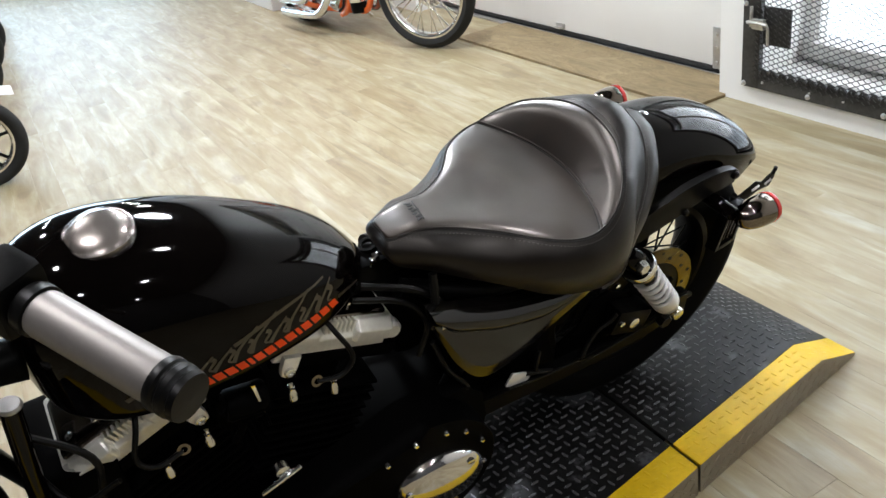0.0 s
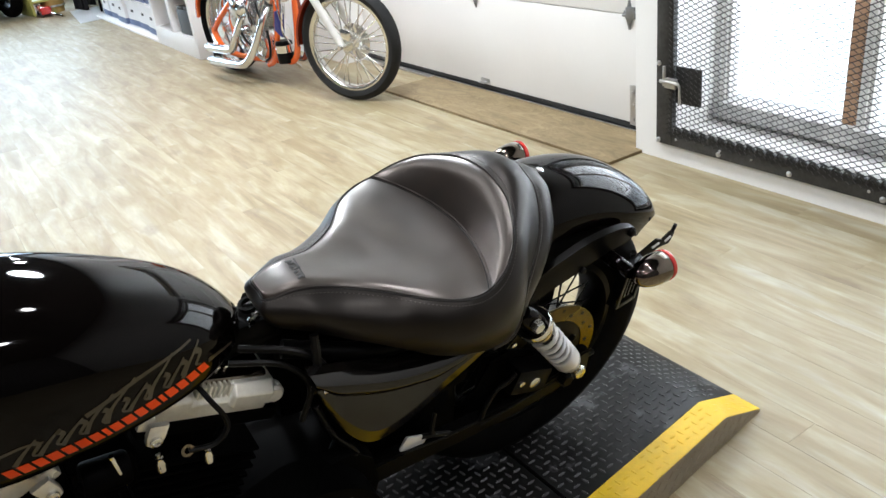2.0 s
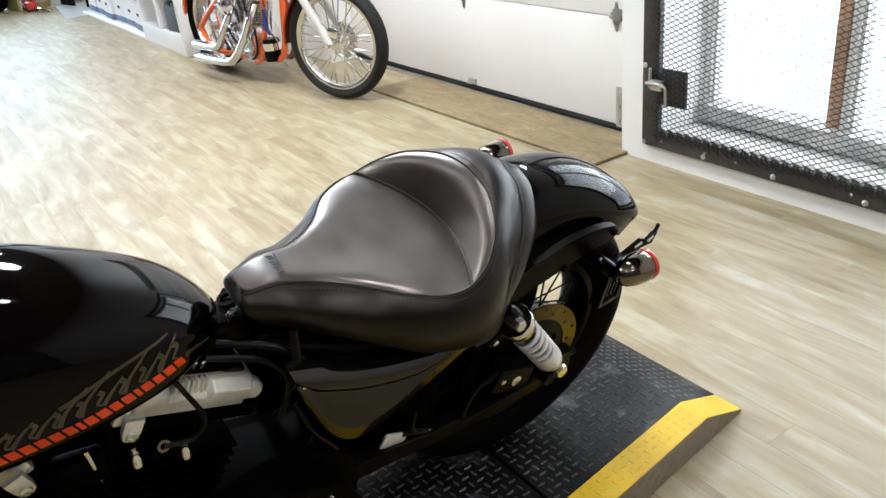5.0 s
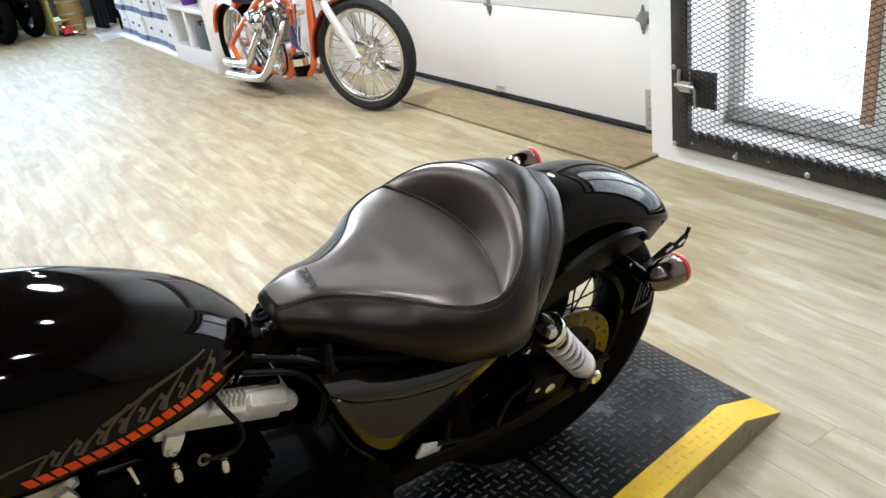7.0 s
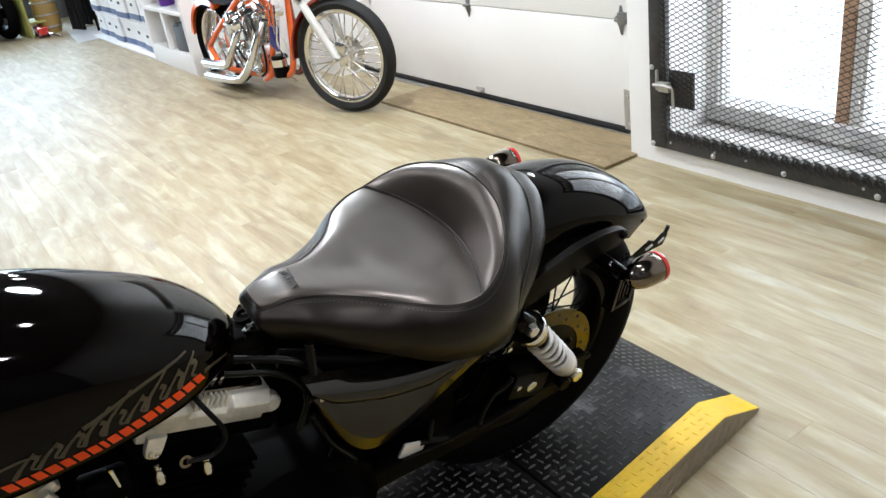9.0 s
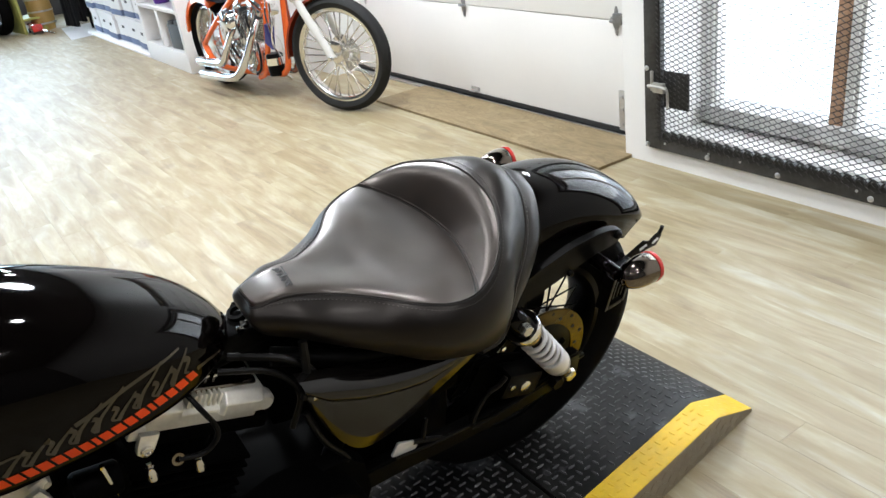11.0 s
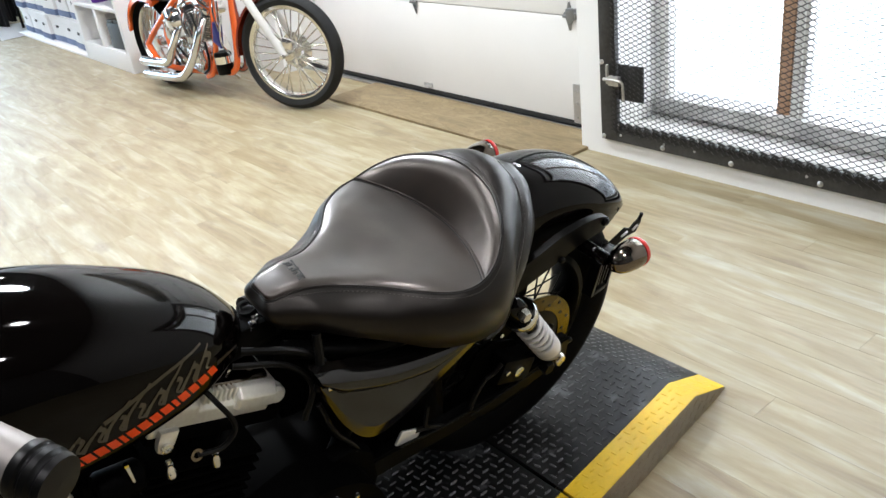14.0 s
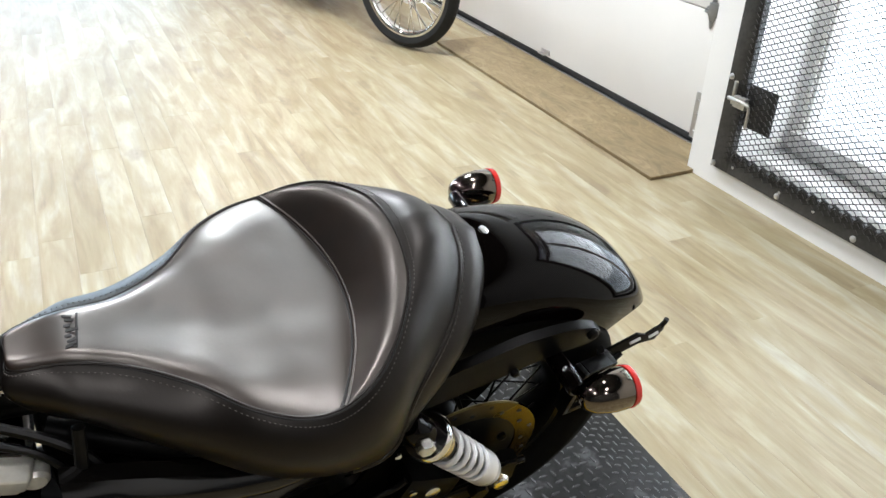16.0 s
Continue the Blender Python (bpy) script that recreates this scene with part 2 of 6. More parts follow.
M_ZINC = surface("galvanised_steel", (0.55, 0.55, 0.55), 0.35, 0.9, var=0.15, grain=50, bump=0.08)
M_LOCK = surface("worn_galvanised_lock", (0.42, 0.41, 0.38), 0.4, 0.75, var=0.3, grain=70, bump=0.12)
M_HINGE = surface("dull_hinge_steel", (0.28, 0.28, 0.28), 0.4, 0.8, var=0.25, grain=50, bump=0.1)
M_CONCRETE = surface("grey_sill_concrete", (0.62, 0.61, 0.59), 0.7, var=0.40, grain=45, blotch=6, bump=0.3)
M_POST = surface("rust_brown_timber", (0.50, 0.30, 0.18), 0.6, var=0.25, grain=60, bump=0.2)
M_FRAMEGREY = surface("grey_window_frame", (0.80, 0.79, 0.76), 0.45, 0.1, var=0.15, bump=0.08)
M_SEAL = surface("black_door_seal", (0.01, 0.01, 0.01), 0.6, var=0.3, bump=0.1)
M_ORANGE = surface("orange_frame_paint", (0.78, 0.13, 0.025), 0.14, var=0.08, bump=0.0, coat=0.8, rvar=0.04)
# the front fender's own colour; also stands for shade on one frame tube
M_BURNT_SHADED = surface("dark_orange_and_shade_paint", (0.20, 0.028, 0.012), 0.16, var=0.1, bump=0.0, coat=0.8, rvar=0.04)
M_SATINWHITE = surface("cream_fork_paint", (0.60, 0.585, 0.55), 0.3, var=0.06, bump=0.02, coat=0.3)
M_PLASTICW = surface("white_plastic", (0.78, 0.79, 0.80), 0.35, var=0.04, bump=0.03)
M_PLASTICO = surface("orange_plastic", (0.80, 0.22, 0.03), 0.35, var=0.08, bump=0.03)
M_BLUE = surface("blue_print", (0.10, 0.14, 0.26), 0.6, var=0.2, bump=0.05)
M_NAVY = surface("navy_part", (0.02, 0.025, 0.15), 0.35, var=0.25, bump=0.05)
M_CARD = surface("white_card", (0.78, 0.78, 0.78), 0.75, var=0.05, grain=90, bump=0.1)
M_DARKCASE = surface("charcoal_plastic", (0.035, 0.037, 0.04), 0.5, var=0.25, bump=0.1)
M_PURPLE = surface("purple_plastic", (0.12, 0.03, 0.3), 0.4, var=0.2, bump=0.05)
M_LIME = surface("pale_lime_paint", (0.36, 0.37, 0.10), 0.5, var=0.12, bump=0.1)
M_OCHRE = surface("ochre_barrel", (0.36, 0.235, 0.075), 0.5, var=0.18, bump=0.1)
M_CLOTH = surface("black_cloth", (0.012, 0.012, 0.014), 0.9, var=0.4, grain=90, bump=0.3)
M_OUT = glow_mat("bright_daylight", (0.84, 0.92, 1.0), WINDOW_GLOW)
M_OUT_FAR = glow_mat("grey_daylight", (0.62, 0.82, 1.0), FAR_GLOW)
M_THREAD = surface("stitching_thread", (0.07, 0.062, 0.055), 0.7, var=0.2, bump=0.1)


# ---- mesh helpers ----
def finish(name, bm, mat, parent=None, sharp=38):
    bmesh.ops.recalc_face_normals(bm, faces=bm.faces)
    lim = radians(sharp)
    for e in bm.edges:
        e.smooth = not (len(e.link_faces) == 2 and e.calc_face_angle(0) > lim)
    for fc in bm.faces:
        fc.smooth = True
    me = bpy.data.meshes.new(name)
    bm.to_mesh(me)
    bm.free()
    me.materials.append(mat)
    ob = new(name, me)
    if parent:
        ob.parent = parent
    return ob


def part(name, bm, mat, parent, label="", kind=""):
    return tagged(finish(name, bm, mat, parent), label, kind=kind)


def thing(name, m, label, category, group="", kind=""):
    e = new(name)
    e.matrix_basis = m
    e.empty_display_size = 0.1
    return tagged(e, label, category, group, kind)


def box(bm, c, s, rot=(0, 0, 0), bevel=0.0, m=None):
    mat = (m or Matrix()) @ pose(*c, *rot) @ Matrix.Diagonal((*s, 1))
    r = bmesh.ops.create_cube(bm, size=1.0, matrix=mat)
    if bevel:
        es = list({e for v in r["verts"] for e in v.link_edges})
        bmesh.ops.bevel(bm, geom=es, offset=bevel, segments=2, affect="EDGES", profile=0.6)
    return bm


def loft(bm, rings, closed=True, caps=True):
    vs = [[bm.verts.new(p) for p in ring] for ring in rings]
    n = len(vs[0])
    for a, b in zip(vs, vs[1:]):
        for i in range(n if closed else n - 1):
            j = (i + 1) % n
            bm.faces.new((a[i], a[j], b[j], b[i]))
    if caps and closed:
        bm.faces.new(vs[0][::-1])
        bm.faces.new(vs[-1])
    return bm


def smooth_path(pts, per=6):
    pts = [Vector(p) for p in pts]
    if len(pts) < 3:
        return pts
    out = []
    ext = [2 * pts[0] - pts[1], *pts, 2 * pts[-1] - pts[-2]]
    for a, b, c, d in zip(ext, ext[1:], ext[2:], ext[3:]):
        for k in range(per):
            t = k / per
            out.append(0.5 * ((2 * b) + (c - a) * t + (2 * a - 5 * b + 4 * c - d) * t * t + (3 * b - a - 3 * c + d) * t ** 3))
    return out + [pts[-1]]


def tube(bm, pts, r, n=12, per=6, flat=1.0):
    """A round bar along a smooth line; r is one radius or one a point. flat squeezes it."""
    path = smooth_path(pts, per)
    rs = [r] * len(path) if not isinstance(r, (list, tuple)) else [float(q) for q in np.interp(np.linspace(0, len(r) - 1, len(path)), range(len(r)), r)]
    rings, up = [], None
    for i, p in enumerate(path):
        d = (path[min(i + 1, len(path) - 1)] - path[max(i - 1, 0)]).normalized()
        if up is None:
            up = d.cross(Vector((0, 0, 1))) if abs(d.z) < 0.9 else d.cross(Vector((1, 0, 0)))
        up = (up - d * up.dot(d)).normalized()
        side = d.cross(up)
        rings.append([p + rs[i] * (math.cos(a) * up + flat * math.sin(a) * side) for a in (2 * math.pi * k / n for k in range(n))])
    return loft(bm, rings)


def aim(a, b):
    """The pose at a whose z axis points to b."""
    a, b = Vector(a), Vector(b)
    return Matrix.Translation(a) @ (b - a).to_track_quat("Z", "Y").to_matrix().to_4x4()


def lathe(bm, profile, m, n=24, closed=False):
    """Turns (radius, height) points about the z axis of m."""
    rings = [[m @ Vector((r * math.cos(a), r * math.sin(a), h)) for a in (2 * math.pi * k / n for k in range(n))] for r, h in profile]
    if closed:
        rings.append(rings[0])
        vs = [[bm.verts.new(p) for p in ring] for ring in rings[:-1]]
        vs.append(vs[0])
        for a, b in zip(vs, vs[1:]):
            for i in range(n):
                j = (i + 1) % n
                bm.faces.new((a[i], a[j], b[j], b[i]))
        return bm
    return loft(bm, rings)


def rod(bm, a, b, r, n=10):
    h = (Vector(b) - Vector(a)).length
    return lathe(bm, [(r * 0.85, 0), (r, r * 0.2), (r, h - r * 0.2), (r * 0.85, h)], aim(a, b), n)


def plate(bm, outline, thick, m, bevel=0.0):
    """An outline in the xy plane of m, thick along its z."""
    lo = [bm.verts.new(m @ Vector((x, y, 0))) for x, y in outline]
    hi = [bm.verts.new(m @ Vector((x, y, thick))) for x, y in outline]
    n = len(outline)
    top = bm.faces.new(hi)
    bm.faces.new(lo[::-1])
    for i in range(n):
        j = (i + 1) % n
        bm.faces.new((lo[i], lo[j], hi[j], hi[i]))
    if bevel:
        bmesh.ops.bevel(bm, geom=list(top.edges), offset=bevel, segments=2, affect="EDGES", profile=0.6)
    return bm


def B():
    return bmesh.new()


def interp(x, xs, ys):
    return float(np.interp(x, xs, ys))


def curve(x, xs, ys):
    """A smooth line through the points (xs, ys), xs rising."""
    k = min(max(int(np.searchsorted(xs, x)) - 1, 0), len(xs) - 2)
    t = min(max((x - xs[k]) / (xs[k + 1] - xs[k]), 0), 1)
    slope = [(ys[min(i + 1, len(xs) - 1)] - ys[max(i - 1, 0)]) / (xs[min(i + 1, len(xs) - 1)] - xs[max(i - 1, 0)]) for i in (k, k + 1)]
    h = xs[k + 1] - xs[k]
    return (2 * t**3 - 3 * t**2 + 1) * ys[k] + (t**3 - 2 * t**2 + t) * h * slope[0] + (3 * t**2 - 2 * t**3) * ys[k + 1] + (t**3 - t**2) * h * slope[1]


# ---- the room ----
WX, DX, JAMB = 2.675, 2.861, 2.445   # wall face, door face, where the doorway begins
GATE_L, GATE_R, GATE_B, GATE_T = 2.312, 0.55, 0.078, 2.15
WEST, SOUTH, NORTH, HIGH = -4.2, -3.2, 12.6, 3.1
DOOR_END = 5.2


def slab(name, lo, hi, mat, label, category, bevel=0.0):
    bm = B()
    c, s = [(a + b) / 2 for a, b in zip(lo, hi)], [b - a for a, b in zip(lo, hi)]
    box(bm, c, s, bevel=bevel)
    return tagged(finish(name, bm, mat), label, category, kind="structure")


floor = slab("floor", (WEST - 0.2, SOUTH - 0.2, -0.2), (3.6, NORTH + 0.2, -0.006), M_CONCRETE, "showroom floor laid with pale wood-look vinyl planks", "floor")
slab("ceiling", (WEST - 0.2, SOUTH - 0.2, HIGH), (3.6, NORTH + 0.2, HIGH + 0.2), M_CEIL, "plain dark painted showroom ceiling", "ceiling")
# unseen walls, coloured dark to keep reflections in the black paint low
slab("wall_west", (WEST - 0.2, SOUTH, 0), (WEST, NORTH, HIGH), M_DIM, "unseen showroom wall, toned dark as if unlit", "wall")
slab("wall_south", (WEST - 0.2, SOUTH - 0.2, 0), (3.6, SOUTH, HIGH), M_DIM, "unseen showroom wall, toned dark as if unlit", "wall")
WN0, WN1 = -3.6, 2.2   # window in the far wall
bm = B()
for lo, hi in (((WEST - 0.2, NORTH, 0), (WN0, NORTH + 0.2, HIGH)), ((WN1, NORTH, 0), (3.6, NORTH + 0.2, HIGH)),
               ((WN0, NORTH, 0), (WN1, NORTH + 0.2, 0.6)), ((WN0, NORTH, 2.9), (WN1, NORTH + 0.2, HIGH))):
    box(bm, [(a + b) / 2 for a, b in zip(lo, hi)], [b - a for a, b in zip(lo, hi)])
tagged(finish("wall_north", bm, M_DIM), "dark-toned showroom wall with a wide shop window", "wall", kind="structure")
bm = B()
for lo, hi in (((WX, SOUTH, 0), (WX + 0.12, GATE_R, HIGH)), ((WX, GATE_R, GATE_T), (WX + 0.12, JAMB, HIGH)),
               ((WX, GATE_R, 0), (WX + 0.12, GATE_L, GATE_B)), ((WX, GATE_L, 0), (3.1, JAMB, GATE_T)), ((WX + 0.02, 2.262, 0.0), (3.1, GATE_L, GATE_T)),
               ((WX, JAMB, 2.3), (DX + 0.1, DOOR_END, HIGH)), ((WX, DOOR_END, 0), (DX + 0.1, NORTH, HIGH)),
               ((WX + 0.12, GATE_R - 0.1, 0), (3.1, GATE_R, HIGH)), ((DX + 0.1, JAMB, 0), (3.1, 2.52, 2.3)),
               ((WX + 0.12, GATE_R, GATE_T), (3.1, GATE_L, GATE_T + 0.1)), ((WX + 0.12, GATE_R, 0), (3.1, GATE_L, 0.06))):
    box(bm, [(a + b) / 2 for a, b in zip(lo, hi)], [b - a for a, b in zip(lo, hi)], bevel=0.0)
tagged(finish("wall_east", bm, M_WALL), "thick white painted wall round a gated window bay", "wall", kind="structure")
bm = B()
box(bm, (DX + 0.35, (2.42 + DOOR_END + 0.3) / 2, 1.2), (0.1, DOOR_END + 0.3 - 2.42, 2.6))
tagged(finish("wall_behind_door", bm, M_WALL), "plain wall closing the doorway", "wall", kind="structure")
slab("backdrop_east", (4.2, -2.5, -1), (4.25, 5.5, 4.5), M_OUT, "overcast daylight outside the window bay", "daylight")
slab("backdrop_north", (-5.5, NORTH + 1.2, -1), (3.6, NORTH + 1.25, 4.5), M_OUT_FAR, "overcast daylight outside the shop window", "daylight")

# window in the bay
wx = 3.0
win = thing("window_1", pose(wx, 0, 0), "tall shop window with grey metal frames and a rust-brown post", "window", kind="structure")
bm = B()
for y0, y1, z0, z1 in ((2.20, 2.245, 0.06, GATE_T), (1.58, 1.635, 0.06, GATE_T), (GATE_R, 0.62, 0.06, GATE_T), (GATE_R, 2.258, 0.06, 0.13), (GATE_R, 2.258, GATE_T - 0.08, GATE_T)):
    box(bm, (0, (y0 + y1) / 2, (z0 + z1) / 2), (0.06, y1 - y0 - 0.002, z1 - z0 - 0.002), bevel=0.004)
    box(bm, (-0.034, (y0 + y1) / 2, (z0 + z1) / 2), (0.012, (y1 - y0) * 0.4, z1 - z0 - 0.01), bevel=0.002)
part("window_frame", bm, M_FRAMEGREY, win)
sk = bpy.data.lights.new("sky_through_window", "AREA")
sk.shape, sk.size, sk.size_y, sk.energy, sk.color = "RECTANGLE", 2.0, 1.6, 60.0, (0.94, 0.97, 1.0)
so = new("sky_through_window", sk)
so.matrix_world = Matrix.Translation((3.28, 1.41, 1.57)) @ Matrix.Rotation(radians(90), 4, "Y") @ Matrix.Rotation(radians(90), 4, "Z")
bm = B()
box(bm, (0.0, 1.668, 1.1), (0.05, 0.050, 2.08), bevel=0.004)
part("post", bm, M_POST, win, "rust-brown timber post")
bm = B()
box(bm, (-0.018, (GATE_R + 2.26) / 2, 0.165), (0.10, 2.24 - GATE_R, 0.068), bevel=0.005)
part("ledge", bm, M_CONCRETE, win, "dirty grey concrete ledge")
bm = B()
box(bm, (-0.12, (GATE_R + 2.26) / 2, 0.085), (0.16, 2.26 - GATE_R - 0.01, 0.05), bevel=0.006)
part("window_sill", bm, M_WALL, win)
for y0, y1 in ((1.70, 2.19), (0.63, 1.575)):
    bm = B()
    box(bm, (0.01, (y0 + y1) / 2, 1.12), (0.006, y1 - y0, 1.92))
    pane = part("pane", bm, M_GLASS, win)
    pane.visible_shadow = False
win2 = thing("window_2", pose(0, NORTH + 0.1, 0), "wide shop window with slim grey frames", "window", kind="structure")
bm = B()
for i in range(6):
    box(bm, (WN0 + i * (WN1 - WN0) / 5, 0, 1.75), (0.06, 0.06, 2.3), bevel=0.004)
for z in (0.63, 2.87):
    box(bm, ((WN0 + WN1) / 2, 0, z), (WN1 - WN0, 0.055, 0.06), bevel=0.004)
part("window_frame", bm, M_FRAMEGREY, win2)

# ceiling lamps
housing = None
for i, (x, y) in enumerate(LAMP_XY):
    if housing is None:
        housing = thing("ceiling_light", pose(x, y, HIGH), "round white recessed ceiling light, lit", "ceiling light", "ceiling lights")
        bm = B()
        lathe(bm, [(0.10, -0.002), (0.125, -0.004), (0.13, -0.02), (0.12, -0.035), (0.098, -0.03), (0.095, -0.004)], Matrix(), 32)
        part("ring", bm, M_WHITE, housing)
    else:
        copy_thing(housing, pose(x, y, HIGH))
    li = bpy.data.lights.new("lamp", "AREA")
    large = x > 1 and 3 < y < 4
    dim = 0.54 if y < 0 else 0.45 if y > 9 else 0.42 if x > 1 and y < 2 else 0.85 if x < 0 else 1.0
    li.shape, li.size, li.energy, li.color = "DISK", 0.50 if large else 0.16, LARGE_LAMP if large else LAMP_POWER * dim, (0.86, 0.93, 1.0) if large else (0.97, 0.955, 0.98)
    lo = new("lamp", li)
    lo.location = (x, y, HIGH - 0.045)

# garage door
door = thing("door_1", pose(DX, 0, 0), "white sectional overhead garage door, shut", "garage door", kind="structure")
zs = [0.036, 0.533, 1.03, 1.53, 2.03, 2.5]
for z0, z1 in zip(zs, zs[1:]):
    bm = B()
    box(bm, (0.025, (JAMB + DOOR_END) / 2, (z0 + z1) / 2), (0.05, DOOR_END - JAMB + 0.16, z1 - z0 - 0.003), bevel=0.006)
    part("panel", bm, M_DOOR, door)
bm = B()
tube(bm, [(0.02, JAMB - 0.08, 0.018), (0.02, DOOR_END + 0.08, 0.018)], 0.019, 10)
box(bm, (0.006, (JAMB + DOOR_END) / 2, 0.03), (0.02, DOOR_END - JAMB + 0.15, 0.018), bevel=0.003)
part("bottom_seal", bm, M_SEAL, door, "black rubber bottom seal")


def hinge(y, z, half=False):
    h = B()
    for s in (1, -1):
        out = [(-0.010, 0), (0.010, 0), (0.019, 0.020), (0.012, 0.036), (0.005, 0.064), (-0.005, 0.064), (-0.012, 0.036), (-0.019, 0.020)]
        plate(h, [(x, s * yy) for x, yy in out], 0.004, Matrix.Translation((0.0, y, z)) @ Matrix(((0, 0, -1, 0), (1, 0, 0, 0), (0, 1, 0, 0), (0, 0, 0, 1))))
    rod(h, (-0.012, y - 0.03, z), (-0.012, y + 0.03, z), 0.008)
    for dz in (-0.04, 0.04):
        rod(h, (0, y, z + dz), (-0.009, y, z + dz), 0.006, 6)
    if half:
        rod(h, (-0.014, y - 0.12, z + 0.015), (-0.014, y + 0.02, z + 0.015), 0.006)
        box(h, (-0.012, y - 0.02, z + 0.012), (0.022, 0.05, 0.05), bevel=0.003)
    return h


for z in zs[1:-1]:
    part("hinge", hinge(3.826, z), M_HINGE, door)
    part("hinge", hinge(2.66, z, True), M_HINGE, door)
    part("hinge", hinge(4.95, z), M_ZINC, door)
bm = B()
box(bm, (-0.004, 3.795, 0.062), (0.008, 0.075, 0.022), bevel=0.002)
box(bm, (-0.02, 3.795, 0.054), (0.03, 0.055, 0.006), bevel=0.002)
part("lift_handle", bm, M_ZINC, door)
bm = B()
box(bm, (-0.005, 2.63, 0.125), (0.008, 0.05, 0.19), bevel=0.002)
for z in (0.06, 0.13, 0.19):
    rod(bm, (-0.008, 2.63, z), (-0.016, 2.63, z), 0.007, 6)
part("corner_bracket", bm, M_ZINC, door)
bm = B()
box(bm, (DX - 0.025, (JAMB + DOOR_END) / 2, 0.006), (0.035, DOOR_END - JAMB - 0.01, 0.012), bevel=0.002)
tagged(finish("trim", bm, M_ZINC), "worn grey metal threshold strip under the garage door", "threshold", kind="structure")
bm = B()
box(bm, (2.655, 3.36, 0.007), (0.36, 1.90, 0.014), bevel=0.002)
tagged(finish("plywood_board", bm, M_PLY), "worn bare plywood board lying before the garage door", "plywood board")

# security gate
gate = thing("security_gate", pose(WX, 0, 0), "dark steel security gate with expanded metal mesh, shut", "gate")
GI_L, GI_B = 2.228, 0.153
for nm, y0, y1, z0, z1 in (("stile", GI_L, GATE_L, GATE_B, GATE_T), ("stile", GATE_R, GATE_R + 0.085, GATE_B, GATE_T), ("rail", GATE_R + 0.085, GI_L, GATE_B, GI_B), ("rail", GATE_R + 0.085, GI_L, GATE_T - 0.08, GATE_T)):
    bm = B()
    box(bm, (-0.008, (y0 + y1) / 2, (z0 + z1) / 2), (0.022, y1 - y0 - 0.001, z1 - z0 - 0.001), bevel=0.002)
    part(nm, bm, M_GATE, gate)
bm = B()
box(bm, (0.012, GI_L + 0.022, 1.1), (0.03, 0.006, 1.9))
part("stile_fin", bm, M_GATE, gate)
bolt_bm = B()
lathe(bolt_bm, [(0.0, 0), (0.011, 0), (0.011, 0.003), (0.008, 0.006), (0.003, 0.0075)], Matrix.Rotation(radians(-90), 4, "Y"), 10)
bolt_me = None
for y, z in [(2.298, 0.092), (1.991, 0.096), (1.678, 0.096), (1.33, 0.096), (1.0, 0.096), (0.7, 0.096), (2.205, 0.110), (1.84, 0.112), (1.38, 0.112), (2.298, 0.415), (2.298, 0.75), (2.30, 1.2), (1.985, 0.112)]:
    if bolt_me is None:
        ob = part("bolt", bolt_bm, M_ZINC, gate)
        bolt_me = ob.data
    else:
        ob = new("bolt", bolt_me)
        ob.parent = gate
    ob.location = (-0.019, y, z)
    ob.scale = (1, 1, 1) if z < 0.1 or y > 2.29 else (0.6, 0.5, 0.5)
bm = B()
PW, PH, WIRE = 0.0435, 0.0205, 0.0026
ny, nz = int((GI_L - GATE_R - 0.05) / PW), int((GATE_T - 0.03 - GI_B) / PH)
y0m, z0m = GI_L + 0.022, GI_B - 0.034
verts, faces = [], []
for k in range(nz + 1):
    for s in (1, -1):
        strip = []
        for i in range(2 * ny + 1):
            y, z = y0m - i * PW / 2, z0m + (k + 0.5) * PH + s * (0.5 if i % 2 else 0.0) * PH * (1 if s == 1 else 1)
            strip.append((y, z))
        for i, (y, z) in enumerate(strip):
            tilt = 0.004 if i % 2 else -0.004
            verts += [(tilt * s - 0.0245, y, z - WIRE / 2 * 1.25), (tilt * s - 0.0245, y, z + WIRE / 2 * 1.25), (tilt * s - 0.021, y, z)]
        b0 = len(verts) - 3 * len(strip)
        for i in range(len(strip) - 1):
            p, q = b0 + 3 * i, b0 + 3 * i + 3
            for a, c in ((0, 1), (1, 2), (2, 0)):
                faces.append((p + a, p + c, q + c, q + a))
me = bpy.data.meshes.new("mesh_panel")
me.from_pydata(verts, [], faces)
me.materials.append(M_MESH)
ob = tagged(new("mesh_panel", me), "expanded steel mesh", kind="stuff")
ob.parent = gate
# folded lower edge of the mesh, lapping over the rail
bm = B()
y = GI_L - 0.01
while y > GATE_R + 0.13:
    rod(bm, (-0.022, y, GI_B - 0.012), (-0.028, y - PW * 0.5, GI_B + 0.016), 0.0042, 6)
    rod(bm, (-0.028, y - PW * 0.5, GI_B + 0.016), (-0.022, y - PW, GI_B - 0.012), 0.0042, 6)
    box(bm, (-0.026, y - PW * 0.5, GI_B + 0.013), (0.006, PW * 0.62, 0.007), (12, 0, 0), bevel=0.001)
    y -= PW
tagged(finish("mesh_hem", bm, M_MESH, gate), "folded lower edge of the steel mesh", kind="stuff")
latch = B()
box(latch, (-0.002, 2.160, 0.335), (0.006, 0.128, 0.15), bevel=0.002)
part("lock_plate", latch, M_GATE, gate, "dark steel lock plate")
latch = B()
box(latch, (-0.03, 2.225, 0.345), (0.02, 0.055, 0.040), bevel=0.003)
rod(latch, (-0.04, 2.275, 0.35), (-0.04, 2.18, 0.35), 0.007)
tube(latch, [(-0.045, 2.205, 0.352), (-0.05, 2.185, 0.352), (-0.05, 2.172, 0.35), (-0.048, 2.167, 0.335), (-0.046, 2.167, 0.275)], 0.0055, 10, 5)
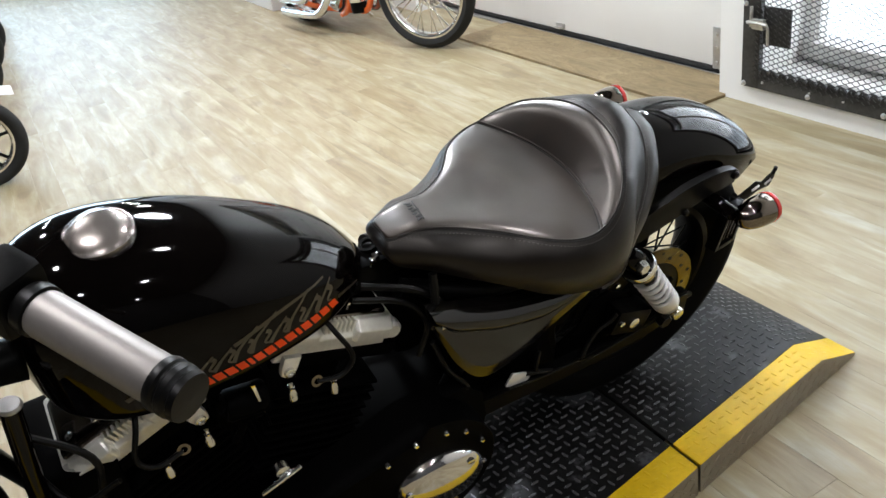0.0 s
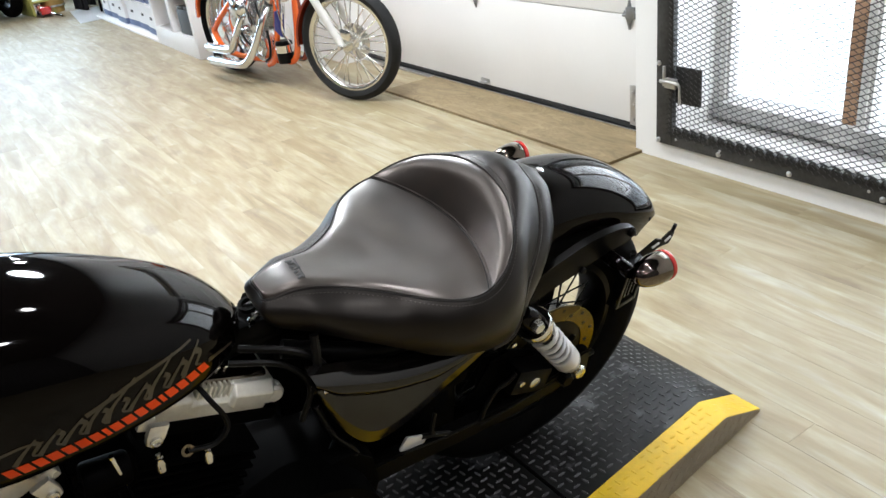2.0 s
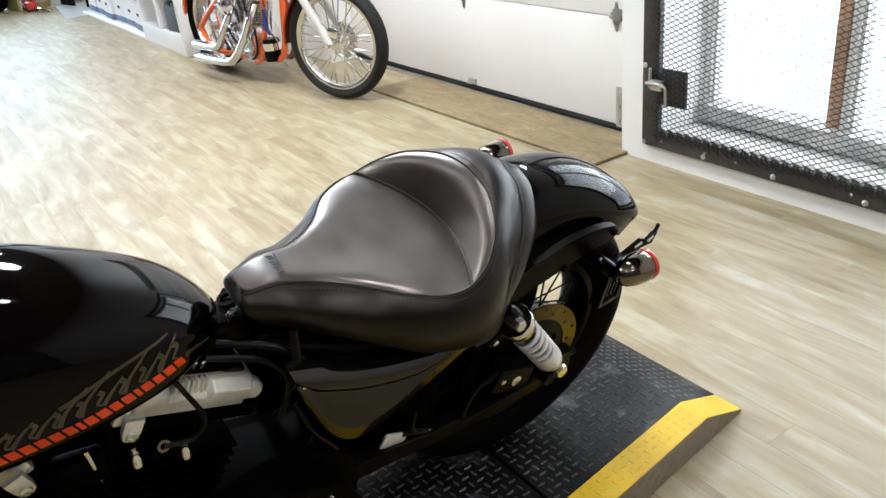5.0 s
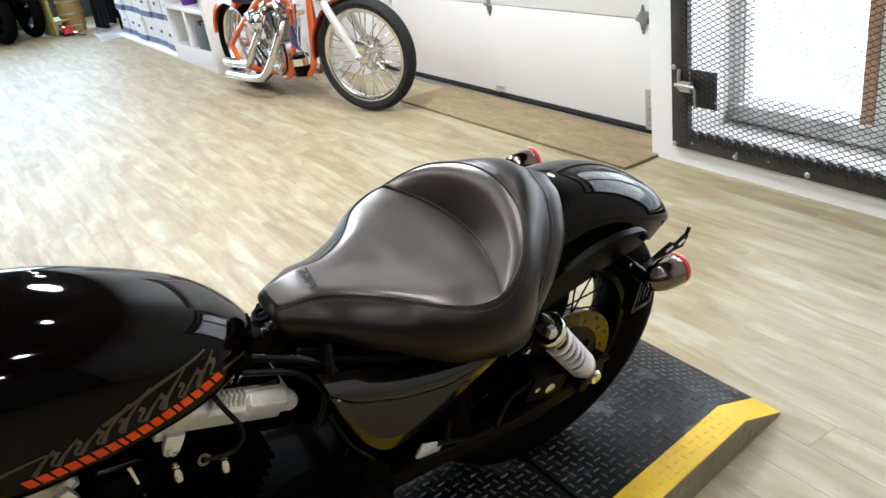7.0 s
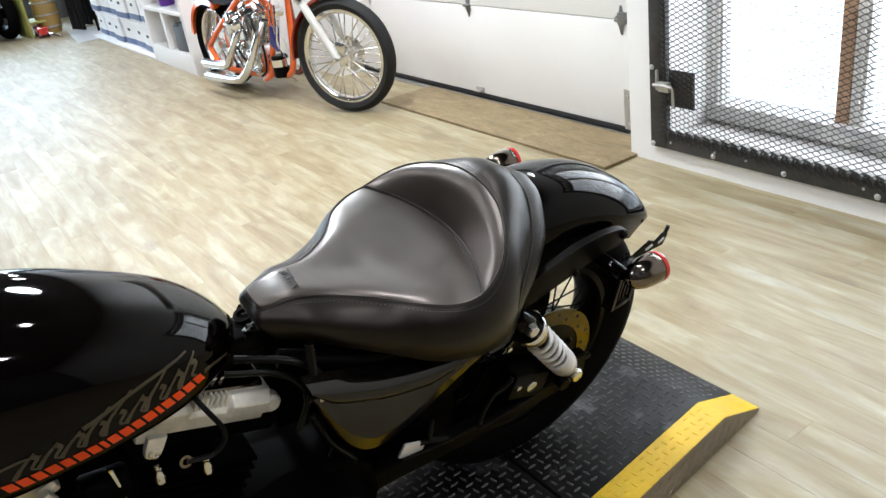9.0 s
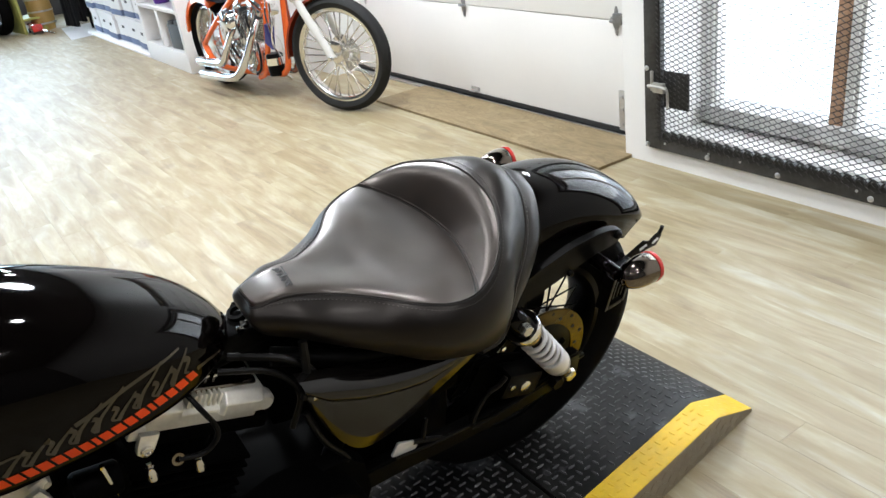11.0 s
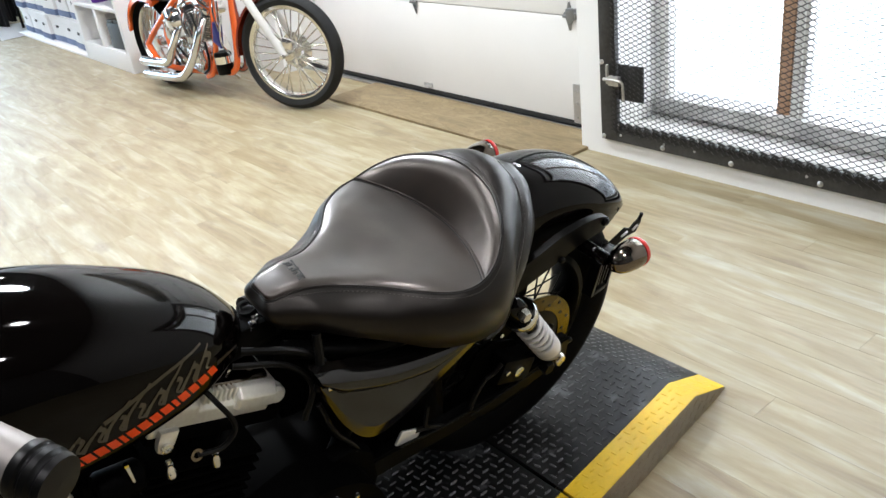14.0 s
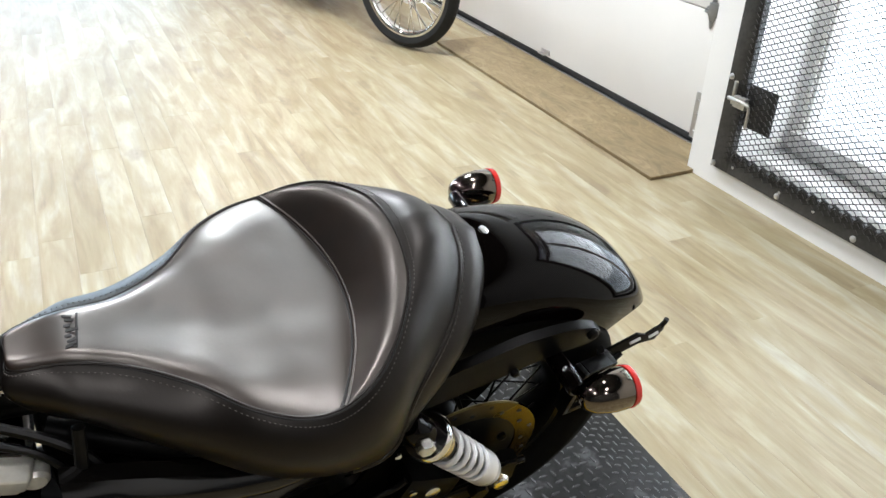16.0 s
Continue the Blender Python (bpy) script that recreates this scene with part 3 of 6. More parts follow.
rod(latch, (-0.03, 2.262, 0.33), (-0.03, 2.262, 0.41), 0.007)
part("slide_bolt", latch, M_LOCK, gate, "galvanised slide bolt with a drop handle")

# ---- tread-plate platform under the motorcycle ----
H = 0.076
SEAM_X, END_X, BEVEL_X = 0.985, 1.578, 1.425


def near_edge(x):
    return 0.899 + (x - 0.985) * 0.145


def lug(bm, x, y, z, ang, long=0.022, wide=0.0062, high=0.0018, slope=0.0):
    c, s = math.cos(ang), math.sin(ang)
    pts = [(-long / 2, 0), (-long * 0.25, -wide / 2), (long * 0.25, -wide / 2), (long / 2, 0), (long * 0.25, wide / 2), (-long * 0.25, wide / 2)]
    lo = [bm.verts.new((x + a * c - b * s, y + a * s + b * c, z + slope * (a * c - b * s))) for a, b in pts]
    hi = [bm.verts.new((x + 0.62 * (a * c - b * s), y + 0.62 * (a * s + b * c), z + high + slope * 0.62 * (a * c - b * s))) for a, b in pts]
    bm.faces.new(hi)
    for i in range(6):
        j = (i + 1) % 6
        bm.faces.new((lo[i], lo[j], hi[j], hi[i]))


def deck_z(x):
    return H if x < BEVEL_X else H + (x - BEVEL_X) / (END_X - BEVEL_X) * (0.008 - H)


def deck(name, x0, x1, label, far=1.70):
    th = thing(name, pose(0, 0, 0), label, "ramp" if x1 > 1.2 else "platform")
    xs = [x0, min(x1, BEVEL_X)] + ([x1] if x1 > BEVEL_X else [])
    band = 0.078
    for nm, mat, lab, f0, f1 in (("deck_plate", M_MAT, "", lambda x: near_edge(x) + band, lambda x: far), ("edge_band", M_YELLOW, "yellow painted tread-plate edge", lambda x: near_edge(x) + 0.001, lambda x: near_edge(x) + band - 0.001)):
        bm = B()
        loft(bm, [[(x, f0(x), deck_z(x)), (x, f1(x), deck_z(x)), (x, f1(x), deck_z(x) - 0.006), (x, f0(x), deck_z(x) - 0.006)] for x in xs])
        plate_ob = part(nm, bm, mat, th, lab)
        bm = B()
        step = 0.0236
        for i in range(int((x1 - x0) / step)):
            for j in range(int(1.0 / step)):
                x, y = x0 + 0.014 + i * step, far - 0.02 - j * step
                if f0(x) + 0.012 < y < f1(x) - 0.010 and x < x1 - 0.012:
                    sl = 0.0 if x < BEVEL_X else (0.008 - H) / (END_X - BEVEL_X)
                    lug(bm, x, y, deck_z(x) - 0.0002, radians(6 if (i + j) % 2 else 96), slope=sl, high=0.0022 if mat is M_MAT else 0.0009)
        tagged(finish("tread_pattern", bm, M_LUG if mat is M_MAT else mat, plate_ob), kind="stuff")
    # skirt of bare plate
    bm = B()
    loft(bm, [[(x, near_edge(x), deck_z(x) - 0.002), (x, near_edge(x) + 0.005, deck_z(x) - 0.002), (x, near_edge(x) + 0.005, 0.0), (x, near_edge(x), 0.0)] for x in xs])
    part("skirt", bm, M_TREADALU, th, "bare metal tread-plate skirt")
    bm = B()
    for i in range(int((x1 - x0) / 0.021)):
        for j in range(3):
            x = x0 + 0.012 + i * 0.021
            z = 0.013 + j * 0.021
            if z < deck_z(x) - 0.010:
                a = radians(38 if (i + j) % 2 else -38)
                box(bm, (x, near_edge(x) - 0.0003, z), (0.018, 0.002, 0.0034), (0, math.degrees(a), 8))
    tagged(finish("skirt_pattern", bm, M_TREADALU, th), kind="stuff")
    bm = B()
    box(bm, ((x0 + min(x1, BEVEL_X)) / 2, 1.35, 0.028), (min(x1, BEVEL_X) - x0 - 0.03, 0.60, 0.05))
    part("under_frame", bm, M_SATIN, th)
    return th


deck("end_ramp", SEAM_X + 0.005, END_X, "black tread-plate ramp with a yellow painted edge, on the floor")
deck("lift_platform", -0.75, SEAM_X - 0.004, "scuffed black tread-plate platform with a yellow painted edge")

# ---- the black motorcycle, in its own frame: x to the rear, y to its right, z up ----
LEAN_DEG = 15.2
BIKE = pose(1.13, 1.267, 0.06, LEAN_DEG, 0, 0)
bike = thing("motorcycle", BIKE, "black cruiser motorcycle with a leather solo seat, leaning on its stand", "motorcycle")
AX, AW, TR = -0.104, 0.330, 0.304   # rear axle and tyre radius
VC = -0.010

# seat
SEAM_PTS = [(-.653, 0, .739), (-.651, .025, .743), (-.604, .035, .744), (-.549, .049, .729), (-.491, .086, .718), (-.443, .137, .716), (-.396, .166, .711), (-.353, .172, .712), (-.312, .161, .729), (-.276, .130, .750), (-.246, .080, .766), (-.237, .036, .776), (-.236, 0, .780)]
HEM_PTS = [(-.658, 0, .706), (-.650, .036, .700), (-.606, .058, .682), (-.560, .085, .662), (-.500, .122, .640), (-.440, .156, .613), (-.385, .172, .595), (-.325, .174, .577), (-.279, .168, .582), (-.252, .152, .648), (-.197, .113, .700), (-.162, .057, .739), (-.149, 0, .749)]


def seat_v(u):
    return -0.0118 + 0.0935 * (u + 0.3)


def rail(pts, n):
    """n + 1 points along a half line."""
    ks = list(range(len(pts)))
    return [tuple(curve(k, ks, [p[c] for p in pts]) for c in range(3)) for k in np.linspace(0, len(pts) - 1, n + 1)]


def on_seat(u, h, w):
    return Vector((u, seat_v(u) + h, w))


seat = thing("seat", Matrix(), "", "")
seat.parent = bike
for key in ("label", "category"):
    if key in seat.keys():
        del seat[key]
N = 60
seam, hem = rail(SEAM_PTS, N), rail(HEM_PTS, N)
ring_s = [on_seat(u, v, w) for u, v, w in seam] + [on_seat(u, -v, w) for u, v, w in seam[-2:0:-1]]
ring_h = [on_seat(u, v, w) for u, v, w in hem] + [on_seat(u, -v, w) for u, v, w in hem[-2:0:-1]]
K = 18


def panel_row(s):
    row = []
    for a, b in zip(ring_s, ring_h):
        f = min(1, max(0, (a.x + 0.34) / 0.09))
        out = Vector((b.x - a.x, (a.y - seat_v(a.x)), 0))
        out = out.normalized() if out.length > 1e-6 else Vector((-1, 0, 0))
        side = Vector((0.25 * out.x, out.y, 0.14))
        back = Vector((0.40, 0.85 * out.y * (1 - f), 0.70))
        bul = (1 - f) * 0.025 * side + f * 0.023 * back
        nosef = min(1, max(0, (-0.60 - a.x) / 0.04))
        bul = bul * (1 - nosef) + nosef * 0.008 * Vector((-1, out.y, 0.2))
        row.append(a + (b - a) * s + bul * 4 * s * (1 - s) * (1.25 - 0.5 * s))
    return row


bm = B()
loft(bm, [panel_row((k / K) ** 1.25) for k in range(K + 1)], caps=False)
part("side_panel", bm, M_SEAT, seat)

# cushion: rows bowed towards the cross seam, puffed up between its seams
front = rail(SEAM_PTS[:8], 60)
cols = [math.sin(t * math.pi / 2) for t in np.linspace(-1, 1, 45)]
rows = []
for k in range(61):
    u, h, w = front[k]
    q = k / 60
    dip = curve(q, [0, .35, .6, .8, 1], [-.002, .001, .009, .0115, .0095])
    rows.append([on_seat(u + .058 * q ** 3 * (1 - t * t), h * t, w - dip * (1 - t * t)) for t in cols])
arcf = rows[-1]
puffed = []
for k, r in enumerate(rows[:-1]):
    q, out = k / 60, []
    for t, p in zip(cols, r):
        g = (1 - abs(t) ** 8) * (1 - q ** 16) * (1 - (1 - q) ** 30)
        soft = noise.noise(p * 17) * .0012 + noise.noise(p * 42) * .0004
        out.append(p + Vector((0, 0, (0.0085 + soft) * g)))
    puffed.append(out)
bm = B()
loft(bm, puffed + [arcf], closed=False, caps=False)
part("cushion", bm, M_SEAT_WORN_LIT, seat, "leather cushion worn grey-brown by use, toned lighter for the light on it")

# backrest scoop, rising from the cross seam and rolling over into the rim
top = rail(SEAM_PTS[7:], 22)
topf = [on_seat(u, -h, w) for u, h, w in top] + [on_seat(u, h, w) for u, h, w in top[-2::-1]]
lean = [-52 * min(1, max(0, (k / 24 - 0.55) / 0.45)) ** 1.5 for k in range(25)]
lean = np.array(lean) - np.mean(lean)
rise = np.concatenate([[0], np.cumsum(np.sin(np.radians((lean[1:] + lean[:-1]) / 2))) / 24])
rise = rise - rise[-1] * np.linspace(0, 1, 25)
rows = []
for k in range(25):
    s = k / 24
    row = []
    for a, b in zip(arcf, topf):
        d = b - a
        up = Vector((-d.z, -0.35 * (a.y - seat_v(a.x)), max(d.x, 0.012))).normalized()
        p = a + d * s + up * d.length * float(rise[k])
        row.append(p + up * noise.noise(p * 15) * .0005 * math.sin(math.pi * s))
    rows.append(row)
bm = B()
loft(bm, rows, closed=False, caps=False)
# backrest takes the lighter leather to carry the light it catches
part("backrest", bm, M_SEAT_WORN_LIT, seat)


def loop_tube(pts, r, closed=True, n=6, per=1):
    bm = B()
    path = [Vector(p) for p in pts]
    tube(bm, path + ([path[0]] if closed else []), r, n, per)
    return bm


part("piping", loop_tube([p + Vector((0, 0, .0006)) for p in ring_s], 0.0019), M_SEAT, seat)
part("piping", loop_tube([p + Vector((0.0012, 0, 0.0012)) for p in arcf[1:-1]], 0.0026, False), M_SEAT_WORN_LIT, seat)
part("seam_groove", loop_tube([p + Vector((-0.0032, 0, 0.0002)) for p in arcf[1:-1]], 0.0013, False), M_SEAL, seat)
part("seam_groove", loop_tube([p + (p - Vector((-0.42, seat_v(p.x), p.z))).normalized() * 0.0026 + Vector((0, 0, -.0002)) for p in ring_s], 0.0009), M_SEAL, seat)
part("welt", loop_tube([Vector(p) for p in ring_h[34:87]], 0.0042, False, 8), M_SEAT, seat)
# rear lip below the welt
bm = B()
lip = []
for k in range(31):
    a = -1 + 2 * k / 30
    i = 60 + round(19 * a)
    p = ring_h[i % len(ring_h)]
    g = (1 - a * a) ** 0.6
    q = p + Vector((0.040 * g, 0.006 * a, -0.046 * g - 0.004))
    mid = (p + q) / 2 + Vector((0.015 * g, 0, 0.011 * g))
    lip.append([p + Vector((0, 0, -.001)), (p * 0.62 + mid * 0.38) + Vector((.003 * g, 0, .003 * g)), mid, (mid * 0.45 + q * 0.55) + Vector((.004 * g, 0, .002 * g)), q, q + Vector((-0.02 * g, 0, -0.004))])
loft(bm, lip, closed=False, caps=False)
part("rear_lip", bm, M_SEAT, seat)
# stitches beside the welt, along the rim and along the front edge
bm = B()
rowb = panel_row(0.07)
for line, every in (([p + Vector((0.0060, 0, -.0012)) for p in ring_h[42:79]], 2), ([p + Vector((0, 0, .0011)) for p in rowb[:60]], 2), ([p + Vector((0, 0, .0011)) for p in rowb[60:]], 2), ([p + Vector((.006, 0, .0013)) for p in arcf[2:-2]], 2)):
    sm = smooth_path(line, 4)
    for i in range(0, len(sm) - 1, every):
        d = sm[i + 1] - sm[i]
        if d.length > 1e-5:
            rod(bm, sm[i], sm[i] + d * 0.75, 0.00062, 5)
part("stitching", bm, M_THREAD, seat, kind="stuff")
# embossed plain mark on the nose
bm = B()
for i in range(7):
    c = on_seat(-0.598 + 0.004 * (i % 2), -0.021 + 0.0068 * i, 0.7516)
    box(bm, c, (0.010 if i % 3 else 0.016, 0.0040, 0.0012), (0, -6, 24 - 8 * i), bevel=0.0005)
box(bm, on_seat(-0.588, -0.002, 0.7515), (0.0025, 0.046, 0.0012), (0, -6, -6), bevel=0.0005)
part("embossed_mark", bm, M_SEAL, seat, kind="stuff")
bm = B()
lathe(bm, [(0.0, 0), (0.011, 0), (0.011, 0.006), (0.008, 0.011), (0.0, 0.0125)], Matrix.Translation((-0.096, 0.010, 0.712)) @ Matrix.Rotation(radians(15), 4, "Y"), 16)
part("seat_bolt", bm, M_CHROME, bike, "chrome seat bolt")


# fuel tank
TU = [-1.150, -1.132, -1.085, -1.02, -0.95, -0.885, -0.80, -0.75, -0.715, -0.69, -0.680]
T_A = [.040, .088, .122, .137, .136, .130, .112, .092, .068, .038, .012]
T_T = [.822, .862, .886, .888, .872, .848, .805, .776, .747, .717, .702]
T_B = [.748, .712, .684, .675, .672, .671, .671, .675, .680, .684, .690]


def tank_section(u, n=56, grow=0.0):
    a, t, b = curve(u, TU, T_A) + grow, curve(u, TU, T_T) + grow, curve(u, TU, T_B) - grow
    c = b + 0.36 * (t - b)
    ring = []
    for k in range(n):
        th = 2 * math.pi * k / n
        cs, sn = math.cos(th), math.sin(th)
        ex = 2 / 2.35 if sn > 0 else 2 / 9
        ring.append(Vector((u, VC + a * math.copysign(abs(cs) ** ex, cs), c + (t - c if sn > 0 else c - b) * math.copysign(abs(sn) ** ex, sn))))
    return ring


def tank_side(u, w, grow=0.0):
    a, t, b = curve(u, TU, T_A), curve(u, TU, T_T), curve(u, TU, T_B)
    c = b + 0.36 * (t - b)
    e, h = (2.35, t - c) if w > c else (9, c - b)
    q = min(0.999, abs((w - c) / h))
    return VC - (a * (1 - q ** e) ** (1 / e) + grow)


bm = B()
loft(bm, [tank_section(u) for u in np.linspace(TU[0], TU[-1], 46)])
tank = part("fuel_tank", bm, M_BLACK, bike, "gloss black fuel tank")
bm = B()
capm = Matrix.Translation((-1.011, VC - 0.009, 0.8855)) @ Matrix.Rotation(radians(4), 4, "X") @ Matrix.Rotation(radians(-2), 4, "Y")
lathe(bm, [(0.0, -0.012), (0.0415, -0.012), (0.043, 0.001), (0.0425, 0.0040), (0.0400, 0.0052), (0.0390, 0.0046), (0.036, 0.0064), (0.030, 0.0094), (0.020, 0.0114), (0.010, 0.0125), (0.0, 0.0128)], capm, 56)
part("fuel_cap", bm, M_FUELCAP, tank, "brushed chrome fuel cap")
# decal: a row of slanted orange blocks and loose bronze strokes above it


def decal_strip(bm, pts, half, lift=0.0006):
    """A thin ribbon on the tank's left side through (u, w) points."""
    path = smooth_path([Vector((u, w, 0)) for u, w in pts], 5)
    lo, hi = [], []
    for i, p in enumerate(path):
        d = (path[min(i + 1, len(path) - 1)] - path[max(i - 1, 0)]).normalized()
        nrm = Vector((-d.y, d.x, 0))
        k = half if not isinstance(half, tuple) else half[0] + (half[1] - half[0]) * i / (len(path) - 1)
        for s, lst in ((1, hi), (-1, lo)):
            q = p + s * k * nrm
            lst.append(bm.verts.new((q.x, tank_side(q.x, q.y, lift), q.y)))
    for i in range(len(path) - 1):
        bm.faces.new((lo[i], lo[i + 1], hi[i + 1], hi[i]))


def decal_line(u):
    return curve(u, [-1.06, -0.96, -0.883, -0.80, -0.758, -0.72], [.711, .706, .704, .7075, .709, .703])


u = -0.757
for i in range(17):
    bm = B()
    wd = (0.0122, 0.0135, 0.0118, 0.0130)[i % 4] if i not in (4, 9) else 0.006
    h = 0.0074
    cuts = []
    for k in range(5):
        uu = u - wd * k / 4
        w0 = decal_line(uu)
        cuts.append((bm.verts.new((uu - 0.004, tank_side(uu - 0.004, w0 + h, 0.0008), w0 + h)), bm.verts.new((uu + 0.002, tank_side(uu + 0.002, w0 - h, 0.0008), w0 - h))))
    for a, b in zip(cuts, cuts[1:]):
        bm.faces.new((a[0], b[0], b[1], a[1]))
    part("decal_block", bm, M_ORANGE_DECAL, tank)
    u -= wd + 0.0034
# loose bronze brush scribble above the blocks
scribble = [[(-.754, .713), (-.735, .709), (-.712, .699)], [(-.915, .745), (-.845, .757), (-.770, .756)], [(-1.055, .726), (-1.03, .737), (-.99, .742), (-.965, .736)]]
for k, (u0, tall) in enumerate(((-.985, 0), (-.958, 0), (-.932, 0), (-.905, .012), (-.880, .016), (-.852, 0), (-.826, .014), (-.800, 0), (-.778, .004))):
    scribble.append([(u0 - .016, .717), (u0 - .003, .731 + tall * .5), (u0 + .014 + tall, .745 + tall)])
    scribble.append([(u0 + .010, .741), (u0 + .015, .735), (u0 + .006, .724), (u0 + .012, .718)])
for pts in scribble:
    bm = B()
    decal_strip(bm, pts, (0.0036, 0.0013), 0.0007)
    part("decal_stroke", bm, M_BRONZE_DECAL, tank, "bronze decal stroke")
# tank mount behind the tank
bm = B()
box(bm, (-0.662, VC, 0.655), (0.07, 0.05, 0.04), bevel=0.006)
tube(bm, [(-0.75, VC, 0.63), (-0.66, VC, 0.635), (-0.50, VC, 0.60), (-0.35, VC, 0.56)], 0.026, 12)
tube(bm, [(-0.64, VC - 0.06, 0.64), (-0.50, VC - 0.10, 0.60), (-0.30, VC - 0.105, 0.57)], 0.015, 10)
tube(bm, [(-0.64, VC + 0.06, 0.64), (-0.50, VC + 0.10, 0.60), (-0.30, VC + 0.105, 0.57)], 0.015, 10)
tube(bm, [(-1.27, VC, 0.76), (-1.0, VC, 0.70), (-0.75, VC, 0.63)], 0.03, 12)
tube(bm, [(-1.27, VC, 0.70), (-1.24, VC - 0.07, 0.45), (-1.17, VC - 0.12, 0.16), (-1.0, VC - 0.13, 0.12), (-0.68, VC - 0.11, 0.13), (-0.62, VC - 0.095, 0.3), (-0.50, VC - 0.095, 0.56)], 0.015, 10)
tube(bm, [(-1.27, VC, 0.70), (-1.24, VC + 0.07, 0.45), (-1.17, VC + 0.12, 0.16), (-1.0, VC + 0.13, 0.12), (-0.68, VC + 0.11, 0.13), (-0.62, VC + 0.095, 0.3), (-0.50, VC + 0.095, 0.56)], 0.015, 10)
part("frame", bm, M_SATIN, bike)
bm = B()
rod(bm, (-0.668, VC - 0.034, 0.686), (-0.668, VC - 0.026, 0.686), 0.006)
tube(bm, [(-0.672, VC - 0.03, 0.676), (-0.668, VC - 0.03, 0.69), (-0.655, VC - 0.03, 0.694), (-0.645, VC - 0.028, 0.684)], 0.0025, 6)
lathe(bm, [(0.0, 0), (0.006, 0), (0.006, 0.004), (0.0, 0.006)], Matrix.Translation((-0.655, VC - 0.012, 0.676)), 12)
part("tank_bolt", bm, M_CHROME, bike)
bm = B()
lathe(bm, [(0.010, 0), (0.015, 0), (0.015, 0.007), (0.010, 0.007)], Matrix.Translation((-0.655, VC + 0.012, 0.676)) @ Matrix.Rotation(radians(-10), 4, "Y"), 20, True)
part("loom_ring", bm, M_SATIN, bike)


# rear fender: a rounded hoop whose end is cut in a soft curve
FAX, FAW, FV, FHW = -0.112, 0.337, 0.006, 0.099
bm = B()
cols = [math.sin(t * math.pi / 2) for t in np.linspace(-1, 1, 33)]


def fender_point(t, s, inner=0.0):
    a = radians(106 + (31 + 15 * abs(t) ** 2.2 - 106) * s)
    tail = max(0, (s - 0.72) / 0.28)
    r = 0.309 + 0.077 * max(0.0, 1 - abs(t) ** 2.6) ** 0.48 - inner - 0.006 * tail ** 2
    return Vector((FAX + r * math.cos(a), FV + (FHW - inner - 0.012 * tail ** 2) * t, FAW + r * math.sin(a)))


rings = []
for s in np.linspace(0, 1, 34):
    rings.append([fender_point(t, s) for t in cols] + [fender_point(t, s, 0.004) for t in cols[::-1]])
loft(bm, rings)
part("rear_fender", bm, M_BLACK, bike, "gloss black rear fender")


# fender struts
def strut(side):
    bm = B()
    out = [(-.250, .540), (-.205, .550), (-.150, .563), (-.103, .574), (-.059, .586), (-.020, .594), (.018, .597), (.036, .602), (.044, .612), (.040, .622), (.026, .631), (.005, .637), (-.027, .640), (-.081, .637), (-.131, .625), (-.180, .611), (-.215, .595), (-.250, .576)]
    path = smooth_path([Vector((x, z, 0)) for x, z in out], 3)
    m = Matrix(((1, 0, 0, 0), (0, 0, -1, FV + side * 0.112), (0, 1, 0, 0), (0, 0, 0, 1)))
    plate(bm, [(p.x, p.y) for p in path[::-1]], 0.015 * (1 if side < 0 else -1), m, 0.006)
    return bm


for sd in (-1, 1):
    st = part("fender_strut", strut(sd), M_SATIN, bike, "satin black fender strut")
    for uu, ww, rr in ((.026, .620, .0085), (-.085, .580, .0065)):
        bm = B()
        lathe(bm, [(0, 0), (rr, 0), (rr, 0.004), (rr * .7, 0.007), (0, 0.008)], Matrix.Translation((uu, FV + sd * 0.127, ww)) @ Matrix.Rotation(radians(90 * -sd), 4, "X"), 12)
        part("bolt", bm, M_SATIN, st)


